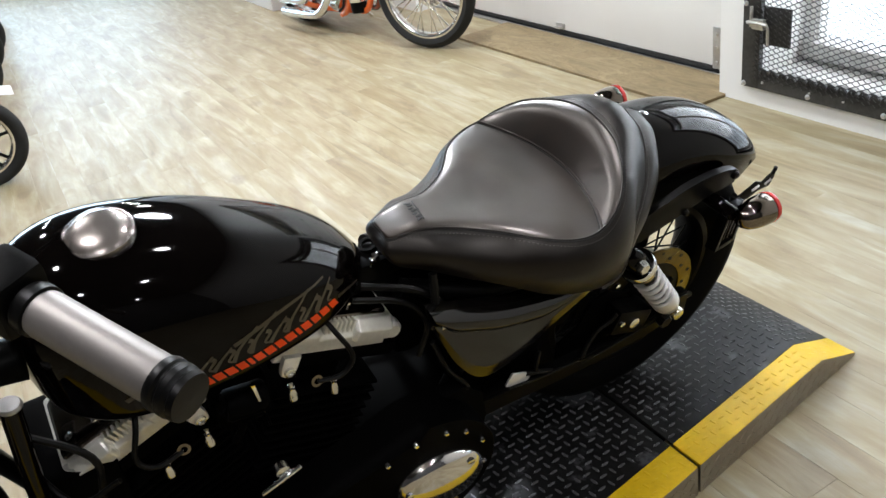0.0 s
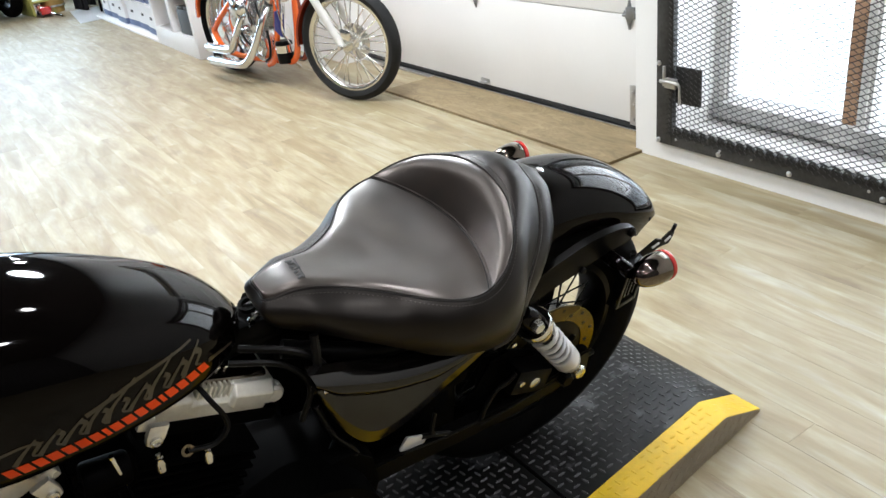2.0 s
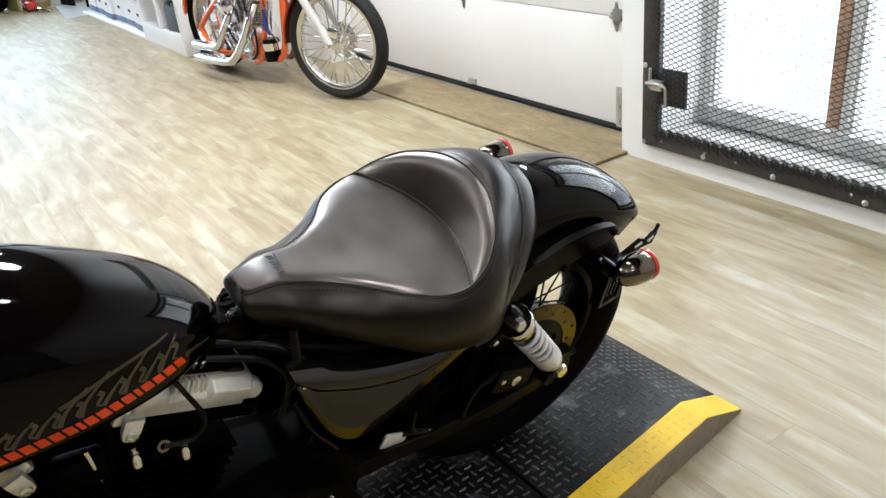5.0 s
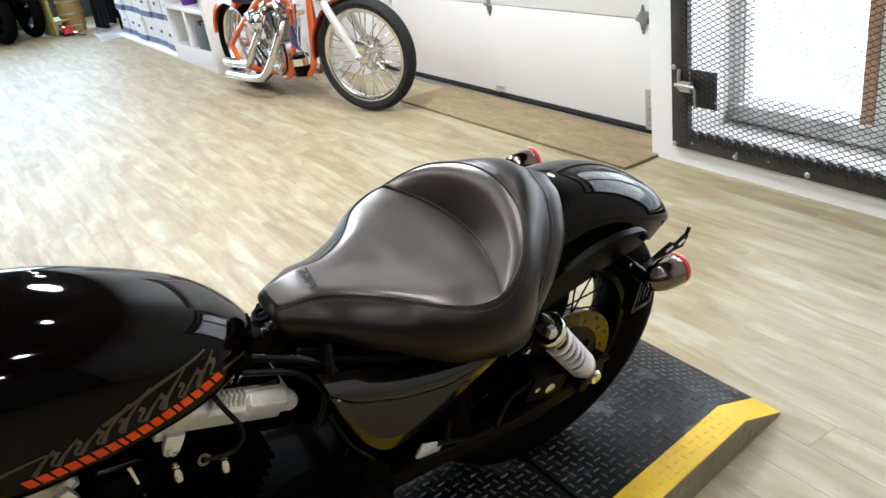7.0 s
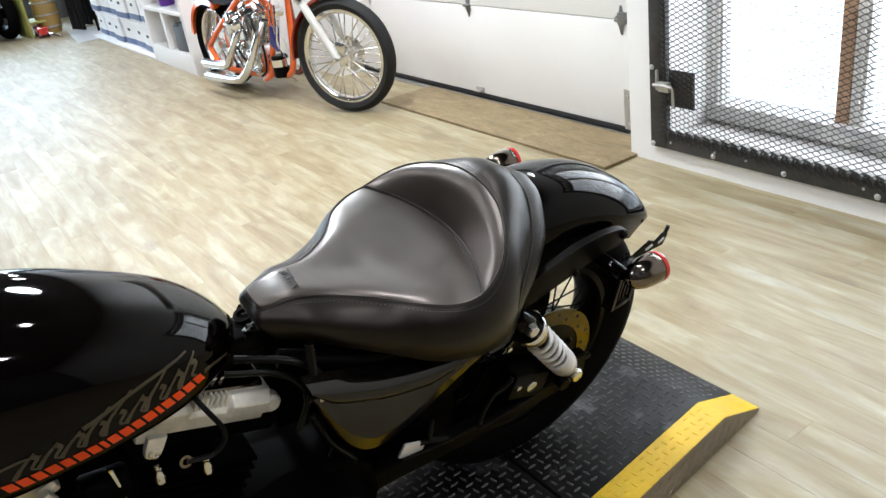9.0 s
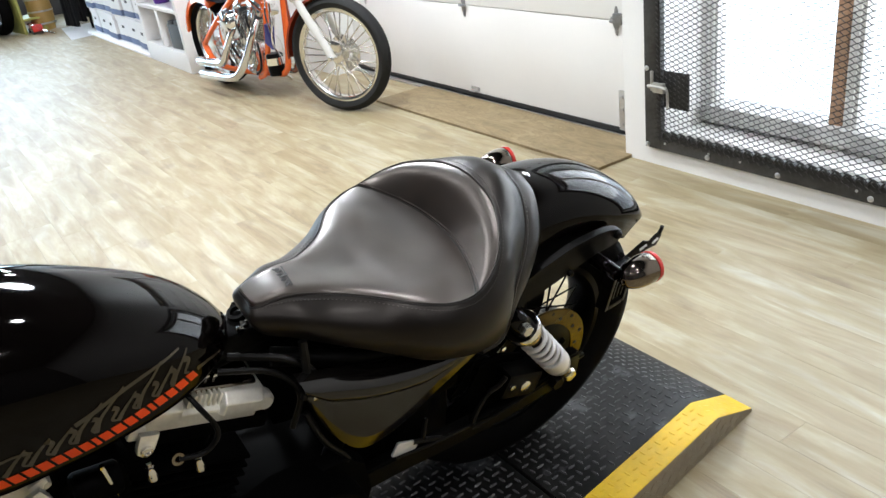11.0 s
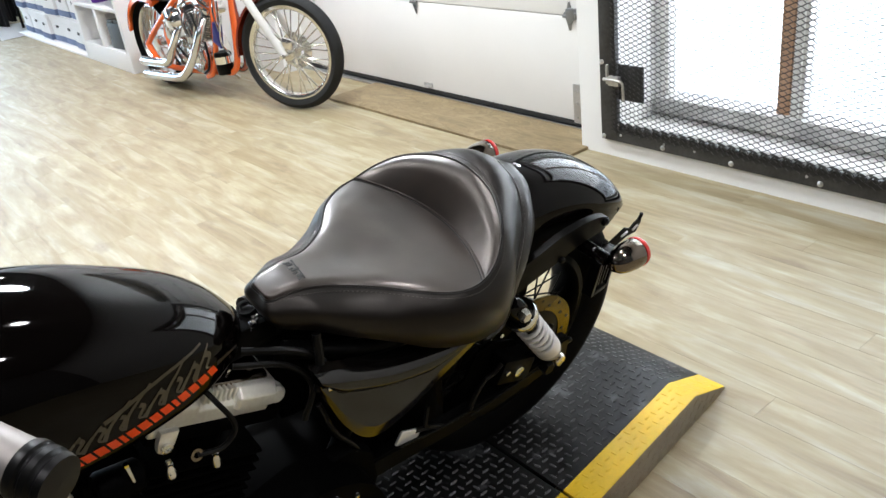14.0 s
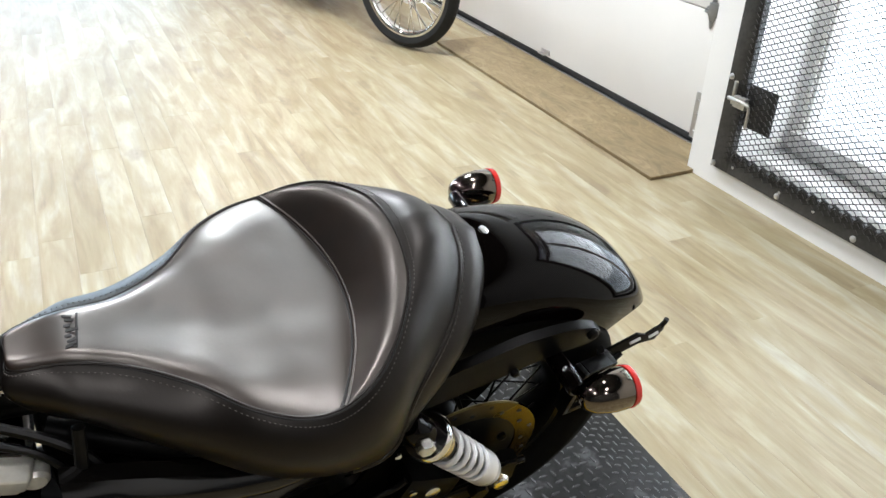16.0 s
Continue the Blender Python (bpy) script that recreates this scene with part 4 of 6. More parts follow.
# rear wheel
def wheel(parent, centre, R, width, rim_r, spokes, tyre_mat=M_RUBBER, rim_mat=M_SATIN, spoke_mat=M_SATIN, axis=None, hub_r=0.045, hub_mat=None, spoke_r=0.002):
    m = Matrix.Translation(centre) @ (axis or Matrix.Rotation(radians(90), 4, "X"))
    h = width / 2
    wh = new("wheel")
    wh.parent = parent
    bm = B()
    prof = [(rim_r, -h * 0.62), (rim_r + 0.012, -h * 0.80), ((rim_r + R) / 2, -h), (R - 0.022, -h * 0.86), (R - 0.006, -h * 0.5), (R, 0), (R - 0.006, h * 0.5), (R - 0.022, h * 0.86), ((rim_r + R) / 2, h), (rim_r + 0.012, h * 0.80), (rim_r, h * 0.62)]
    lathe(bm, prof, m, 64, True)
    part("tyre", bm, tyre_mat, wh, "black rubber tyre")
    bm = B()
    q = h * 0.66
    lathe(bm, [(rim_r + 0.005, -q), (rim_r + 0.005, -q * 0.8), (rim_r - 0.012, -q * 0.55), (rim_r - 0.014, q * 0.55), (rim_r + 0.005, q * 0.8), (rim_r + 0.005, q), (rim_r - 0.010, q * 1.04), (rim_r - 0.016, q * 0.9), (rim_r - 0.024, q * 0.5), (rim_r - 0.024, -q * 0.5), (rim_r - 0.016, -q * 0.9), (rim_r - 0.010, -q * 1.04)], m, 64, True)
    part("rim", bm, rim_mat, wh)
    bm = B()
    lathe(bm, [(0.012, -h * 0.95), (hub_r, -h * 0.9), (hub_r, -h * 0.75), (hub_r * 0.6, -h * 0.6), (hub_r * 0.6, h * 0.6), (hub_r, h * 0.75), (hub_r, h * 0.9), (0.012, h * 0.95)], m, 28)
    part("hub", bm, hub_mat or rim_mat, wh)
    for i in range(spokes):
        a = 2 * math.pi * i / spokes
        sg = 1 if i % 2 else -1
        tw = radians(28 if (i // 2) % 2 else -28)
        p0 = m @ Vector((hub_r * 0.92 * math.cos(a - tw), hub_r * 0.92 * math.sin(a - tw), sg * h * 0.8))
        p1 = m @ Vector(((rim_r - 0.016) * math.cos(a), (rim_r - 0.016) * math.sin(a), sg * h * 0.12))
        bm = B()
        rod(bm, p0, p1, spoke_r, 6)
        part("spoke", bm, spoke_mat, wh)
    return wh


rw = wheel(bike, (AX, VC, AW), TR, 0.122, 0.205, 40, hub_r=0.05)
bm = B()
DV = VC - 0.072
m = Matrix.Translation((AX, DV, AW)) @ Matrix.Rotation(radians(90), 4, "X")
lathe(bm, [(0.094, 0), (0.129, 0), (0.130, 0.002), (0.129, 0.005), (0.094, 0.005)], m, 64, True)
disc = part("brake_disc", bm, M_STEEL, rw, "drilled steel brake disc")
bm = B()
for i in range(24):
    a = 2 * math.pi * i / 24
    r = 0.119 if i % 2 else 0.106
    lathe(bm, [(0, 0.0052), (0.004, 0.0052), (0.004, 0.0058), (0, 0.0058)], m @ Matrix.Translation((r * math.cos(a), r * math.sin(a), 0)), 8)
part("vent_hole", bm, M_SEAL, disc, kind="stuff")
bm = B()
lathe(bm, [(0.03, -0.004), (0.097, -0.004), (0.097, 0.002), (0.06, 0.008), (0.03, 0.012)], m, 40)
for i in range(5):
    a = 2 * math.pi * i / 5 + 0.4
    lathe(bm, [(0, 0.006), (0.008, 0.006), (0.008, 0.012), (0, 0.014)], m @ Matrix.Translation((0.07 * math.cos(a), 0.07 * math.sin(a), 0)), 10)
part("disc_carrier", bm, M_SATIN, disc)

# swingarm, axle, caliper, brake hose
for sd in (-1, 1):
    bm = B()
    v = VC + sd * 0.118
    loft(bm, [[(x, v - 0.013, z - hh), (x, v + 0.013, z - hh), (x, v + 0.013, z + hh), (x, v - 0.013, z + hh)] for x, z, hh in ((-.54, .330, .026), (-.47, .326, .024), (-.35, .312, .020), (-.22, .305, .018), (-.12, .318, .024), (-.06, .335, .034), (-.035, .340, .026))])
    bmesh.ops.bevel(bm, geom=list(bm.edges), offset=0.004, segments=2, affect="EDGES")
    sw = part("swingarm", bm, M_SATIN, bike)
    bm = B()
    rod(bm, (AX, v + sd * 0.008, AW), (AX, v + sd * 0.030, AW), 0.016, 6)
    part("axle_nut", bm, M_SATIN, sw)
    bm = B()
    rod(bm, (-.055, v, .338), (-.015, v, .340), 0.006)
    part("axle_adjuster", bm, M_SATIN, sw)
bm = B()
box(bm, (-.185, VC - 0.108, .362), (0.095, 0.05, 0.06), (0, 22, 0), bevel=0.012)
box(bm, (-.21, VC - 0.108, .372), (0.04, 0.045, 0.05), (0, 22, 0), bevel=0.01)
cal = part("brake_caliper", bm, M_SATIN, bike)
bm = B()
lathe(bm, [(0, 0), (0.016, 0), (0.016, 0.004), (0.013, 0.006), (0, 0.0062)], Matrix.Translation((-.182, VC - 0.133, .362)) @ Matrix.Scale(0.75, 4) @ Matrix.Rotation(radians(90), 4, "X"), 20)
part("caliper_plug", bm, M_ALU, cal, "pale metal caliper plug")
bm = B()
lathe(bm, [(0, 0), (0.006, 0), (0.006, 0.006), (0, 0.007)], Matrix.Translation((-.215, VC - 0.131, .378)) @ Matrix.Rotation(radians(90), 4, "X"), 8)
part("bleed_nipple", bm, M_ALU, cal)
bm = B()
tube(bm, [(-.225, VC - 0.125, .404), (-.243, VC - 0.125, .390), (-.268, VC - 0.125, .384), (-.290, VC - 0.125, .348), (-.303, VC - 0.125, .313), (-.331, VC - 0.125, .307), (-.39, VC - 0.127, .345), (-.43, VC - 0.125, .362)], 0.0050, 8)
part("brake_hose", bm, M_HOSE, bike)
bm = B()
plate(bm, [(-.33, .30), (-.27, .29), (-.17, .30), (-.13, .34), (-.16, .40), (-.22, .43), (-.262, .42), (-.285, .365), (-.33, .345)], .006, Matrix(((1, 0, 0, 0), (0, 0, -1, VC - 0.085), (0, 1, 0, 0), (0, 0, 0, 1))), .002)
part("caliper_bracket", bm, M_ENGINE, bike)
bm = B()
tube(bm, [(-.30, VC - 0.131, .314), (-.20, VC - 0.131, .322), (-.12, VC - 0.131, .328)], 0.0022, 6)
tube(bm, [(-.47, VC - 0.131, .352), (-.38, VC - 0.131, .335), (-.31, VC - 0.131, .33)], 0.0028, 6)
part("brake_pipe", bm, M_HOSE, bike)
bm = B()
box(bm, (-.446, VC - 0.124, .356), (0.050, 0.006, 0.032), (0, 26, 0), bevel=0.003)
part("reflector", bm, M_SPRING, bike, "small pale reflector")


# shock absorbers
def shock(side):
    top, bot = Vector((-.240, VC + side * 0.150, .573)), Vector((-.061, VC + side * 0.121, .319))
    m = aim(top, bot)
    L = (bot - top).length
    sh = new("shock_absorber")
    sh.parent = bike
    bm = B()
    lathe(bm, [(0, -0.026), (0.012, -0.026), (0.018, -0.02), (0.021, 0.0), (0.022, 0.028), (0.020, 0.03), (0, 0.03)], m, 24)
    part("upper_cap", bm, M_BLACK, sh, "gloss black cap")
    bm = B()
    ax = Matrix.Translation(top) @ Matrix.Rotation(radians(90 * -side), 4, "X")
    lathe(bm, [(0, 0.02), (0.0125, 0.02), (0.0125, 0.030), (0.010, 0.033), (0, 0.033)], ax, 6)
    part("mount_bolt", bm, M_ALU, sh)
    bm = B()
    axb = Matrix.Translation(bot) @ Matrix.Rotation(radians(90 * -side), 4, "X")
    lathe(bm, [(0, -0.02), (0.016, -0.02), (0.016, 0.012), (0.012, 0.018), (0.0, 0.019)], axb, 16)
    part("mount_bolt", bm, M_ALU, sh)
    bm = B()
    lathe(bm, [(0.018, 0.026), (0.0305, 0.026), (0.033, 0.032), (0.033, 0.040), (0.030, 0.045), (0.018, 0.045)], m, 32, True)
    part("collar", bm, M_CHROME, sh, "chrome collar")
    bm = B()
    lathe(bm, [(0.0, 0.036), (0.0225, 0.036), (0.0225, 0.072), (0.0, 0.074)], m, 24)
    part("damper_body", bm, M_GOLD, sh, "zinc-yellow damper body")
    bm = B()
    lathe(bm, [(0.0, 0.07), (0.0125, 0.07), (0.0125, L - 0.06), (0.0, L - 0.06)], m, 16)
    part("damper_rod", bm, M_SATIN, sh)
    bm = B()
    turns, z0, z1 = 5, 0.080, 0.69 * L
    pts = []
    for i in range(turns * 14 + 1):
        a = 2 * math.pi * i / 14
        z = z0 + (z1 - z0) * (i / (turns * 14))
        pts.append(m @ Vector((0.0238 * math.cos(a), 0.0238 * math.sin(a), z)))
    tube(bm, pts, 0.0046, 8, 1)
    part("spring", bm, M_SPRING, sh, "pale painted coil spring")
    bm = B()
    lathe(bm, [(0.0, 0.66 * L), (0.0262, 0.66 * L), (0.0275, 0.67 * L), (0.0275, L - 0.066), (0.0255, L - 0.055), (0.018, L - 0.048), (0.0, L - 0.048)], m, 28)
    part("spring_seat", bm, M_SPRING, sh)
    bm = B()
    lathe(bm, [(0.0, L - 0.048), (0.0155, L - 0.048), (0.0155, L - 0.012), (0.012, L), (0.0, L)], m, 16)
    part("clevis", bm, M_GOLD, sh, "zinc-yellow clevis")


shock(-1), shock(1)


# indicators
def indicator(side):
    s = side
    c = Vector((0.014, -0.188 if s < 0 else 0.232, .581 if s < 0 else .588))
    ind = new("indicator")
    ind.parent = bike
    bm = B()
    rod(bm, (-0.020, VC + s * 0.10, c.z + .001), (-0.018, c.y - s * 0.012, c.z + .001), 0.0135, 18)
    part("stalk", bm, M_BLACK, ind)
    bm = B()
    m = aim(c + Vector((-0.036, 0, -0.002)), c + Vector((0.05, 0, -0.0035)))
    lathe(bm, [(0.0, 0.0), (0.008, 0.001), (0.0155, 0.006), (0.023, 0.018), (0.0275, 0.034), (0.0295, 0.050), (0.0295, 0.068), (0.0285, 0.071), (0.0, 0.071)], m, 32)
    part("shell", bm, M_SMOKE_TONED, ind, "smoked chrome bullet shell")
    bm = B()
    lathe(bm, [(0.0, 0.071), (0.0298, 0.0715), (0.0302, 0.075), (0.029, 0.080), (0.021, 0.085), (0.010, 0.0875), (0.0, 0.088)], m, 32)
    part("lens", bm, M_RED, ind, "red lens")


indicator(-1), indicator(1)

# slotted guard behind the axle and number-plate bracket
gm = Matrix.Translation((.076, VC - .092, .462)) @ Matrix.Rotation(radians(8), 4, "Y") @ Matrix.Rotation(radians(10), 4, "Z")
guard = new("relay_guard")
guard.parent = bike
for nm, x, y, z, w, d, h in (("guard_post", -.030, 0, 0, .010, .024, .096), ("guard_post", .030, 0, 0, .010, .024, .096), ("guard_rail", 0, 0, -.044, .050, .024, .010), ("guard_rail", 0, 0, .044, .050, .024, .010),
                             ("guard_bar", -.013, -.006, .006, .006, .008, .066), ("guard_bar", .001, -.006, .006, .006, .008, .066), ("guard_bar", .015, -.006, .006, .006, .008, .066)):
    bm = B()
    box(bm, (x, y, z), (w, d, h), bevel=.001, m=gm)
    part(nm, bm, M_SATIN, guard)
bm = B()
box(bm, (0, .006, 0), (.054, .003, .084), m=gm)
part("guard_plate", bm, M_GOLD, guard, "zinc-yellow back plate")
bracket = new("plate_bracket")
bracket.parent = bike
pm = Matrix(((1, 0, 0, 0), (0, 0, -1, -.067), (0, 1, 0, 0), (0, 0, 0, 1)))
bm = B()
plate(bm, [(.118, .462), (.150, .462), (.190, .480), (.222, .478), (.232, .500), (.230, .512), (.214, .508), (.198, .497), (.180, .506), (.128, .484)], .004, pm, .001)
part("bracket_plate", bm, M_SATIN, bracket, "slotted black number-plate bracket")
for (x0, z0), (x1, z1) in (((.206, .490), (.221, .498)), ((.170, .488), (.188, .494))):
    bm = B()
    rod(bm, (x0, -.0715, z0), (x1, -.0715, z1), .0028, 8)
    part("slot", bm, M_SPRING, bracket, "pale slot")
bm = B()
tube(bm, [(.226, -.068, .506), (.229, -.069, .516), (.230, -.069, .523)], .0042, 8)
part("bracket_pin", bm, M_SATIN, bracket)
bm = B()
tube(bm, [(.098, -.085, .515), (.112, -.075, .492), (.135, -.070, .474)], .006, 8)
tube(bm, [(.10, -.088, .410), (.125, -.078, .440), (.160, -.070, .468)], .006, 8)
part("bracket_arm", bm, M_SATIN, bracket)

# left side cover: a rounded upper rail, a flat field and a turned-in lower lip
bm = B()
SC_TOP = [(-.632, .648), (-.584, .630), (-.506, .596), (-.431, .575), (-.372, .565), (-.300, .563)]
SC_BOT = [(-.622, .600), (-.590, .512), (-.540, .455), (-.455, .460), (-.375, .494), (-.286, .536)]
rings = []
for k in np.linspace(0, 5, 34):
    t, b = [curve(k, range(6), [p[c] for p in SC_TOP]) for c in (0, 1)], [curve(k, range(6), [p[c] for p in SC_BOT]) for c in (0, 1)]
    f = math.sin(math.pi * min(1, (k + 0.5) / 5.4)) ** 0.5
    length = math.hypot(b[0] - t[0], b[1] - t[1])
    rolled, lipped = min(.050, .45 * length), min(.026, .30 * length)
    field = length - rolled - lipped
    base, rise = .004 * (.35 + .65 * f), math.tan(radians(14)) * field
    prof = [(rolled * i / 14, base + .021 * (.35 + .65 * f) * math.sin(math.pi * i / 14) ** .7) for i in range(15)]
    prof += [(rolled + field * i / 6, base + rise * i / 6) for i in range(1, 7)]
    prof += [(rolled + field + lipped * i / 4, base + rise - math.tan(radians(5)) * lipped * i / 4) for i in range(1, 5)]
    ring = [Vector((t[0] + (b[0] - t[0]) * d / length, VC - .133 - dv, t[1] + (b[1] - t[1]) * d / length)) for d, dv in prof]
    for s in (1.0, 0.5, 0.0):
        ring.append(Vector((t[0] + (b[0] - t[0]) * s, VC - 0.116, t[1] + (b[1] - t[1]) * s)))
    rings.append(ring)
loft(bm, rings)
tagged(finish("side_cover", bm, M_COVER, bike, 15), "gloss black side cover")
bm = B()
box(bm, (-.45, VC, .50), (.27, .21, .17), bevel=.02)
box(bm, (-.40, VC, .58), (.30, .17, .08), bevel=.02)
part("battery_box", bm, M_ENGINE, bike)
bm = B()
box(bm, (-.455, VC, .375), (.17, .19, .16), bevel=.02)
part("oil_tank", bm, M_ENGINE, bike)
bm = B()
lathe(bm, [(0, 0), (.005, 0), (.005, .004), (0, .006)], Matrix.Translation((-.612, VC - 0.142, .612)) @ Matrix.Rotation(radians(90), 4, "X"), 10)
part("cover_screw", bm, M_CHROME, bike)
bm = B()
lathe(bm, [(0, 0), (.005, 0), (.005, .004), (0, .006)], Matrix.Translation((-.255, VC - 0.14, .508)) @ Matrix.Rotation(radians(90), 4, "X"), 10)
part("cover_screw", bm, M_CHROME, bike)

# engine
CR = Vector((-.915, VC, .205))   # crank


def cyl_frame(sign):
    up = Vector((sign * math.sin(radians(22.5)), 0, math.cos(radians(22.5))))
    along = Vector((math.cos(radians(22.5)), 0, -sign * math.sin(radians(22.5))))
    return Matrix(((along.x, 0, up.x, CR.x), (0, 1, 0, CR.y), (along.z, 0, up.z, CR.z), (0, 0, 0, 1)))


for sign in (1, -1):
    m = cyl_frame(sign)
    top = 0.428 if sign > 0 else 0.412
    cyl = new("cylinder")
    cyl.parent = bike
    bm = B()
    lathe(bm, [(0.0, 0.12), (0.055, 0.12), (0.055, top - 0.05), (0.0, top - 0.05)], m, 24)
    part("barrel", bm, M_ENGINE, cyl)
    for k in range(10):
        bm = B()
        d = 0.165 + k * 0.0185
        w2 = 0.088 if k < 7 else 0.092
        box(bm, (0, 0, d), (w2 * 2, 0.165, 0.0055), bevel=0.002, m=m)
        part("fin", bm, M_ENGINE, cyl)
    rk = new("rocker_box")
    rk.parent = bike
    bm = B()
    box(bm, (0, 0, top - 0.034), (0.214, 0.150, 0.024), bevel=0.006, m=m)
    part("lower_box", bm, M_ENGINE, rk)
    def facet_block(name, x0, x1, sec, mat, label=""):
        bm = B()
        a, b = sorted((x0 * sign, x1 * sign))
        rings = []
        for x, k in ((a, .93), (a + .005, 1), (b - .005, 1), (b, .93)):
            rings.append([m @ Vector((x, v * k - .002, top + (w if w < 0 else w * k))) for v, w in sec])
        loft(bm, rings)
        bmesh.ops.bevel(bm, geom=list(bm.edges), offset=0.0014, segments=1, affect="EDGES")
        ob = finish(name, bm, mat, rk, 14)
        if label:
            tagged(ob, label)
        return ob

    facet_block("cover", -.108, .086, [(-.070, -.022), (-.072, .002), (-.064, .012), (.064, .012), (.072, .002), (.070, -.022)], M_ROCKER, "cast silver rocker cover")
    facet_block("cover", -.104, -.034, [(-.073, -.004), (-.074, .012), (-.060, .026), (.060, .026), (.074, .012), (.073, -.004)], M_ROCKER, "cast silver rocker cover")
    facet_block("cover", .020, .088, [(-.078, -.006), (-.080, .016), (-.066, .030), (.066, .030), (.080, .016), (.078, -.006)], M_ROCKER, "cast silver rocker cover")
    # the tank's dark reflection in the chrome lid is put into its colour
    facet_block("lid", -.098, .080, [(-.058, .020), (-.056, .033), (-.050, .036), (.050, .036), (.056, .033), (.058, .020)], M_SMOKE_TONED, "chrome rocker lid, toned dark for the tank's reflection")
    for i in range(7):
        bm = B()
        box(bm, ((-.028 + i * .0078) * sign, -.045, top + .020), (.0042, .050, .022), bevel=.0012, m=m)
        part("cooling_fin", bm, M_ROCKER, rk)
    for i in range(4):
        bm = B()
        box(bm, ((-.020 + i * .012) * sign, -.030, top + .040), (.006, .030, .010), (0, 18 * sign, 0), bevel=.0015, m=m)
        part("cooling_fin", bm, M_CHROME, rk)
    bm = B()
    lathe(bm, [(0, 0), (.007, 0), (.007, .004), (.004, .006), (0, .006)], m @ Matrix.Translation((.058 * sign, -.035, top + .036)), 6)
    part("lid_bolt", bm, M_CHROME, rk)
    bm = B()
    lathe(bm, [(0, 0), (.015, 0), (.016, .003), (.016, .016), (.012, .021), (0, .021)], m @ Matrix.Translation((.094 * sign, -.054, top + .002)) @ Matrix.Rotation(radians(90), 4, "X"), 16)
    part("end_plug", bm, M_ROCKER, rk)
    # bracket ear with a bolt
    ex, ew = -.088 * sign, top - .026
    bm = B()
    plate(bm, [(-.013, .022), (.014, .022), (.013, .0), (.010, -.013), (.0, -.018), (-.010, -.013), (-.013, .0)], .009, m @ Matrix.Translation((ex, -.086, ew)) @ Matrix.Rotation(radians(90), 4, "X"), .003)
    ear = part("bracket_ear", bm, M_ROCKER, rk)
    bm = B()
    lathe(bm, [(0, .0), (.0085, .0), (.0085, .005), (.005, .006), (.0045, .003), (0, .003)], m @ Matrix.Translation((ex, -.095, ew - .004)) @ Matrix.Rotation(radians(90), 4, "X"), 12)
    part("bolt", bm, M_ALU, ear)
    bm = B()
    box(bm, (-.100 * sign, -.070, top - .012), (.024, .026, .022), bevel=.005, m=m)
    part("bracket_foot", bm, M_ROCKER, rk)
    # chrome acorn nuts standing on their studs
    for du, dw in ((-.076, -.066), (-.006, -.066)):
        bm = B()
        q = m @ Matrix.Translation((du * sign, -.098, top + dw)) @ Matrix.Rotation(radians(-22.5 * sign), 4, "Y")
        lathe(bm, [(0, .016), (.0035, .0155), (.004, .009), (.0055, .008), (.0055, .005), (.004, .004), (.006, -.002), (.0085, -.010), (.009, -.016), (0, -.018)], q, 16)
        part("acorn_nut", bm, M_CHROME, cyl)
    bm = B()
    lathe(bm, [(.005, -.004), (.0095, -.004), (.0095, .005), (.005, .005)], m @ Matrix.Translation((-.045 * sign, -.104, top - .046)) @ Matrix.Rotation(radians(70), 4, "X"), 20, True)
    part("spark_plug", bm, M_SMOKE_TONED, cyl)
    bm = B()
    tube(bm, [m @ Vector((-.052 * sign, -.05, top + .05)), m @ Vector((-.026 * sign, -.090, top + .030)), m @ Vector((.004 * sign, -.108, top - .004)), m @ Vector((-.008 * sign, -.112, top - .036)), m @ Vector((-.042 * sign, -.106, top - .047))], .0042, 8)
    part("plug_lead", bm, M_HOSE, cyl)
for nm, c, s in (("crankcase", (-.90, VC, .20), (.30, .20, .20)), ("gearbox", (-.66, VC, .26), (.26, .20, .17)), ("electrics_box", (-.56, VC, .545), (.19, .10, .17))):
    bm = B()
    box(bm, c, s, bevel=.03)
    part(nm, bm, M_ENGINE, bike)
bm = B()
tube(bm, [(-.915, VC - .10, .21), (-.915, VC + .12, .21)], .11, 28)
part("crank_cover", bm, M_ENGINE, bike)
# primary cover
bm = B()
prim = []
for i in range(48):
    a = 2 * math.pi * i / 48
    cx = -.955 if math.cos(a) < 0 else -.69
    r = .135 if math.cos(a) < 0 else .145
    prim.append((cx + r * math.cos(a), (.245 if math.cos(a) < 0 else .315) + r * math.sin(a)))
m = Matrix(((1, 0, 0, 0), (0, 0, -1, VC - 0.12), (0, 1, 0, 0), (0, 0, 0, 1)))
plate(bm, prim, 0.075, m, 0.022)
pc = part("primary_cover", bm, M_ENGINE, bike)
for uu, ww in ((-.701, .461), (-.637, .449), (-.600, .415), (-.76, .440), (-.827, .415), (-.89, .395), (-.57, .36), (-.95, .375), (-1.03, .345), (-.556, .29)):
    bm = B()
    cx, cz = (-.955, .245) if uu < -.82 else (-.69, .315)
    d = Vector((uu - cx, 0, ww - cz))
    d = d.normalized() * 0.124
    lathe(bm, [(0, 0), (.0048, 0), (.0048, .006), (.003, .008), (0, .008)], Matrix.Translation((cx + d.x, VC - .195, cz + d.z)) @ Matrix.Rotation(radians(90), 4, "X"), 6)
    part("bolt", bm, M_CHROME, pc)
bm = B()
dm = Matrix.Translation((-.655, VC - .195, .305)) @ Matrix.Rotation(radians(20), 4, "Y") @ Matrix.Rotation(radians(90), 4, "X") @ Matrix.Diagonal((1.25, 0.95, 1, 1))
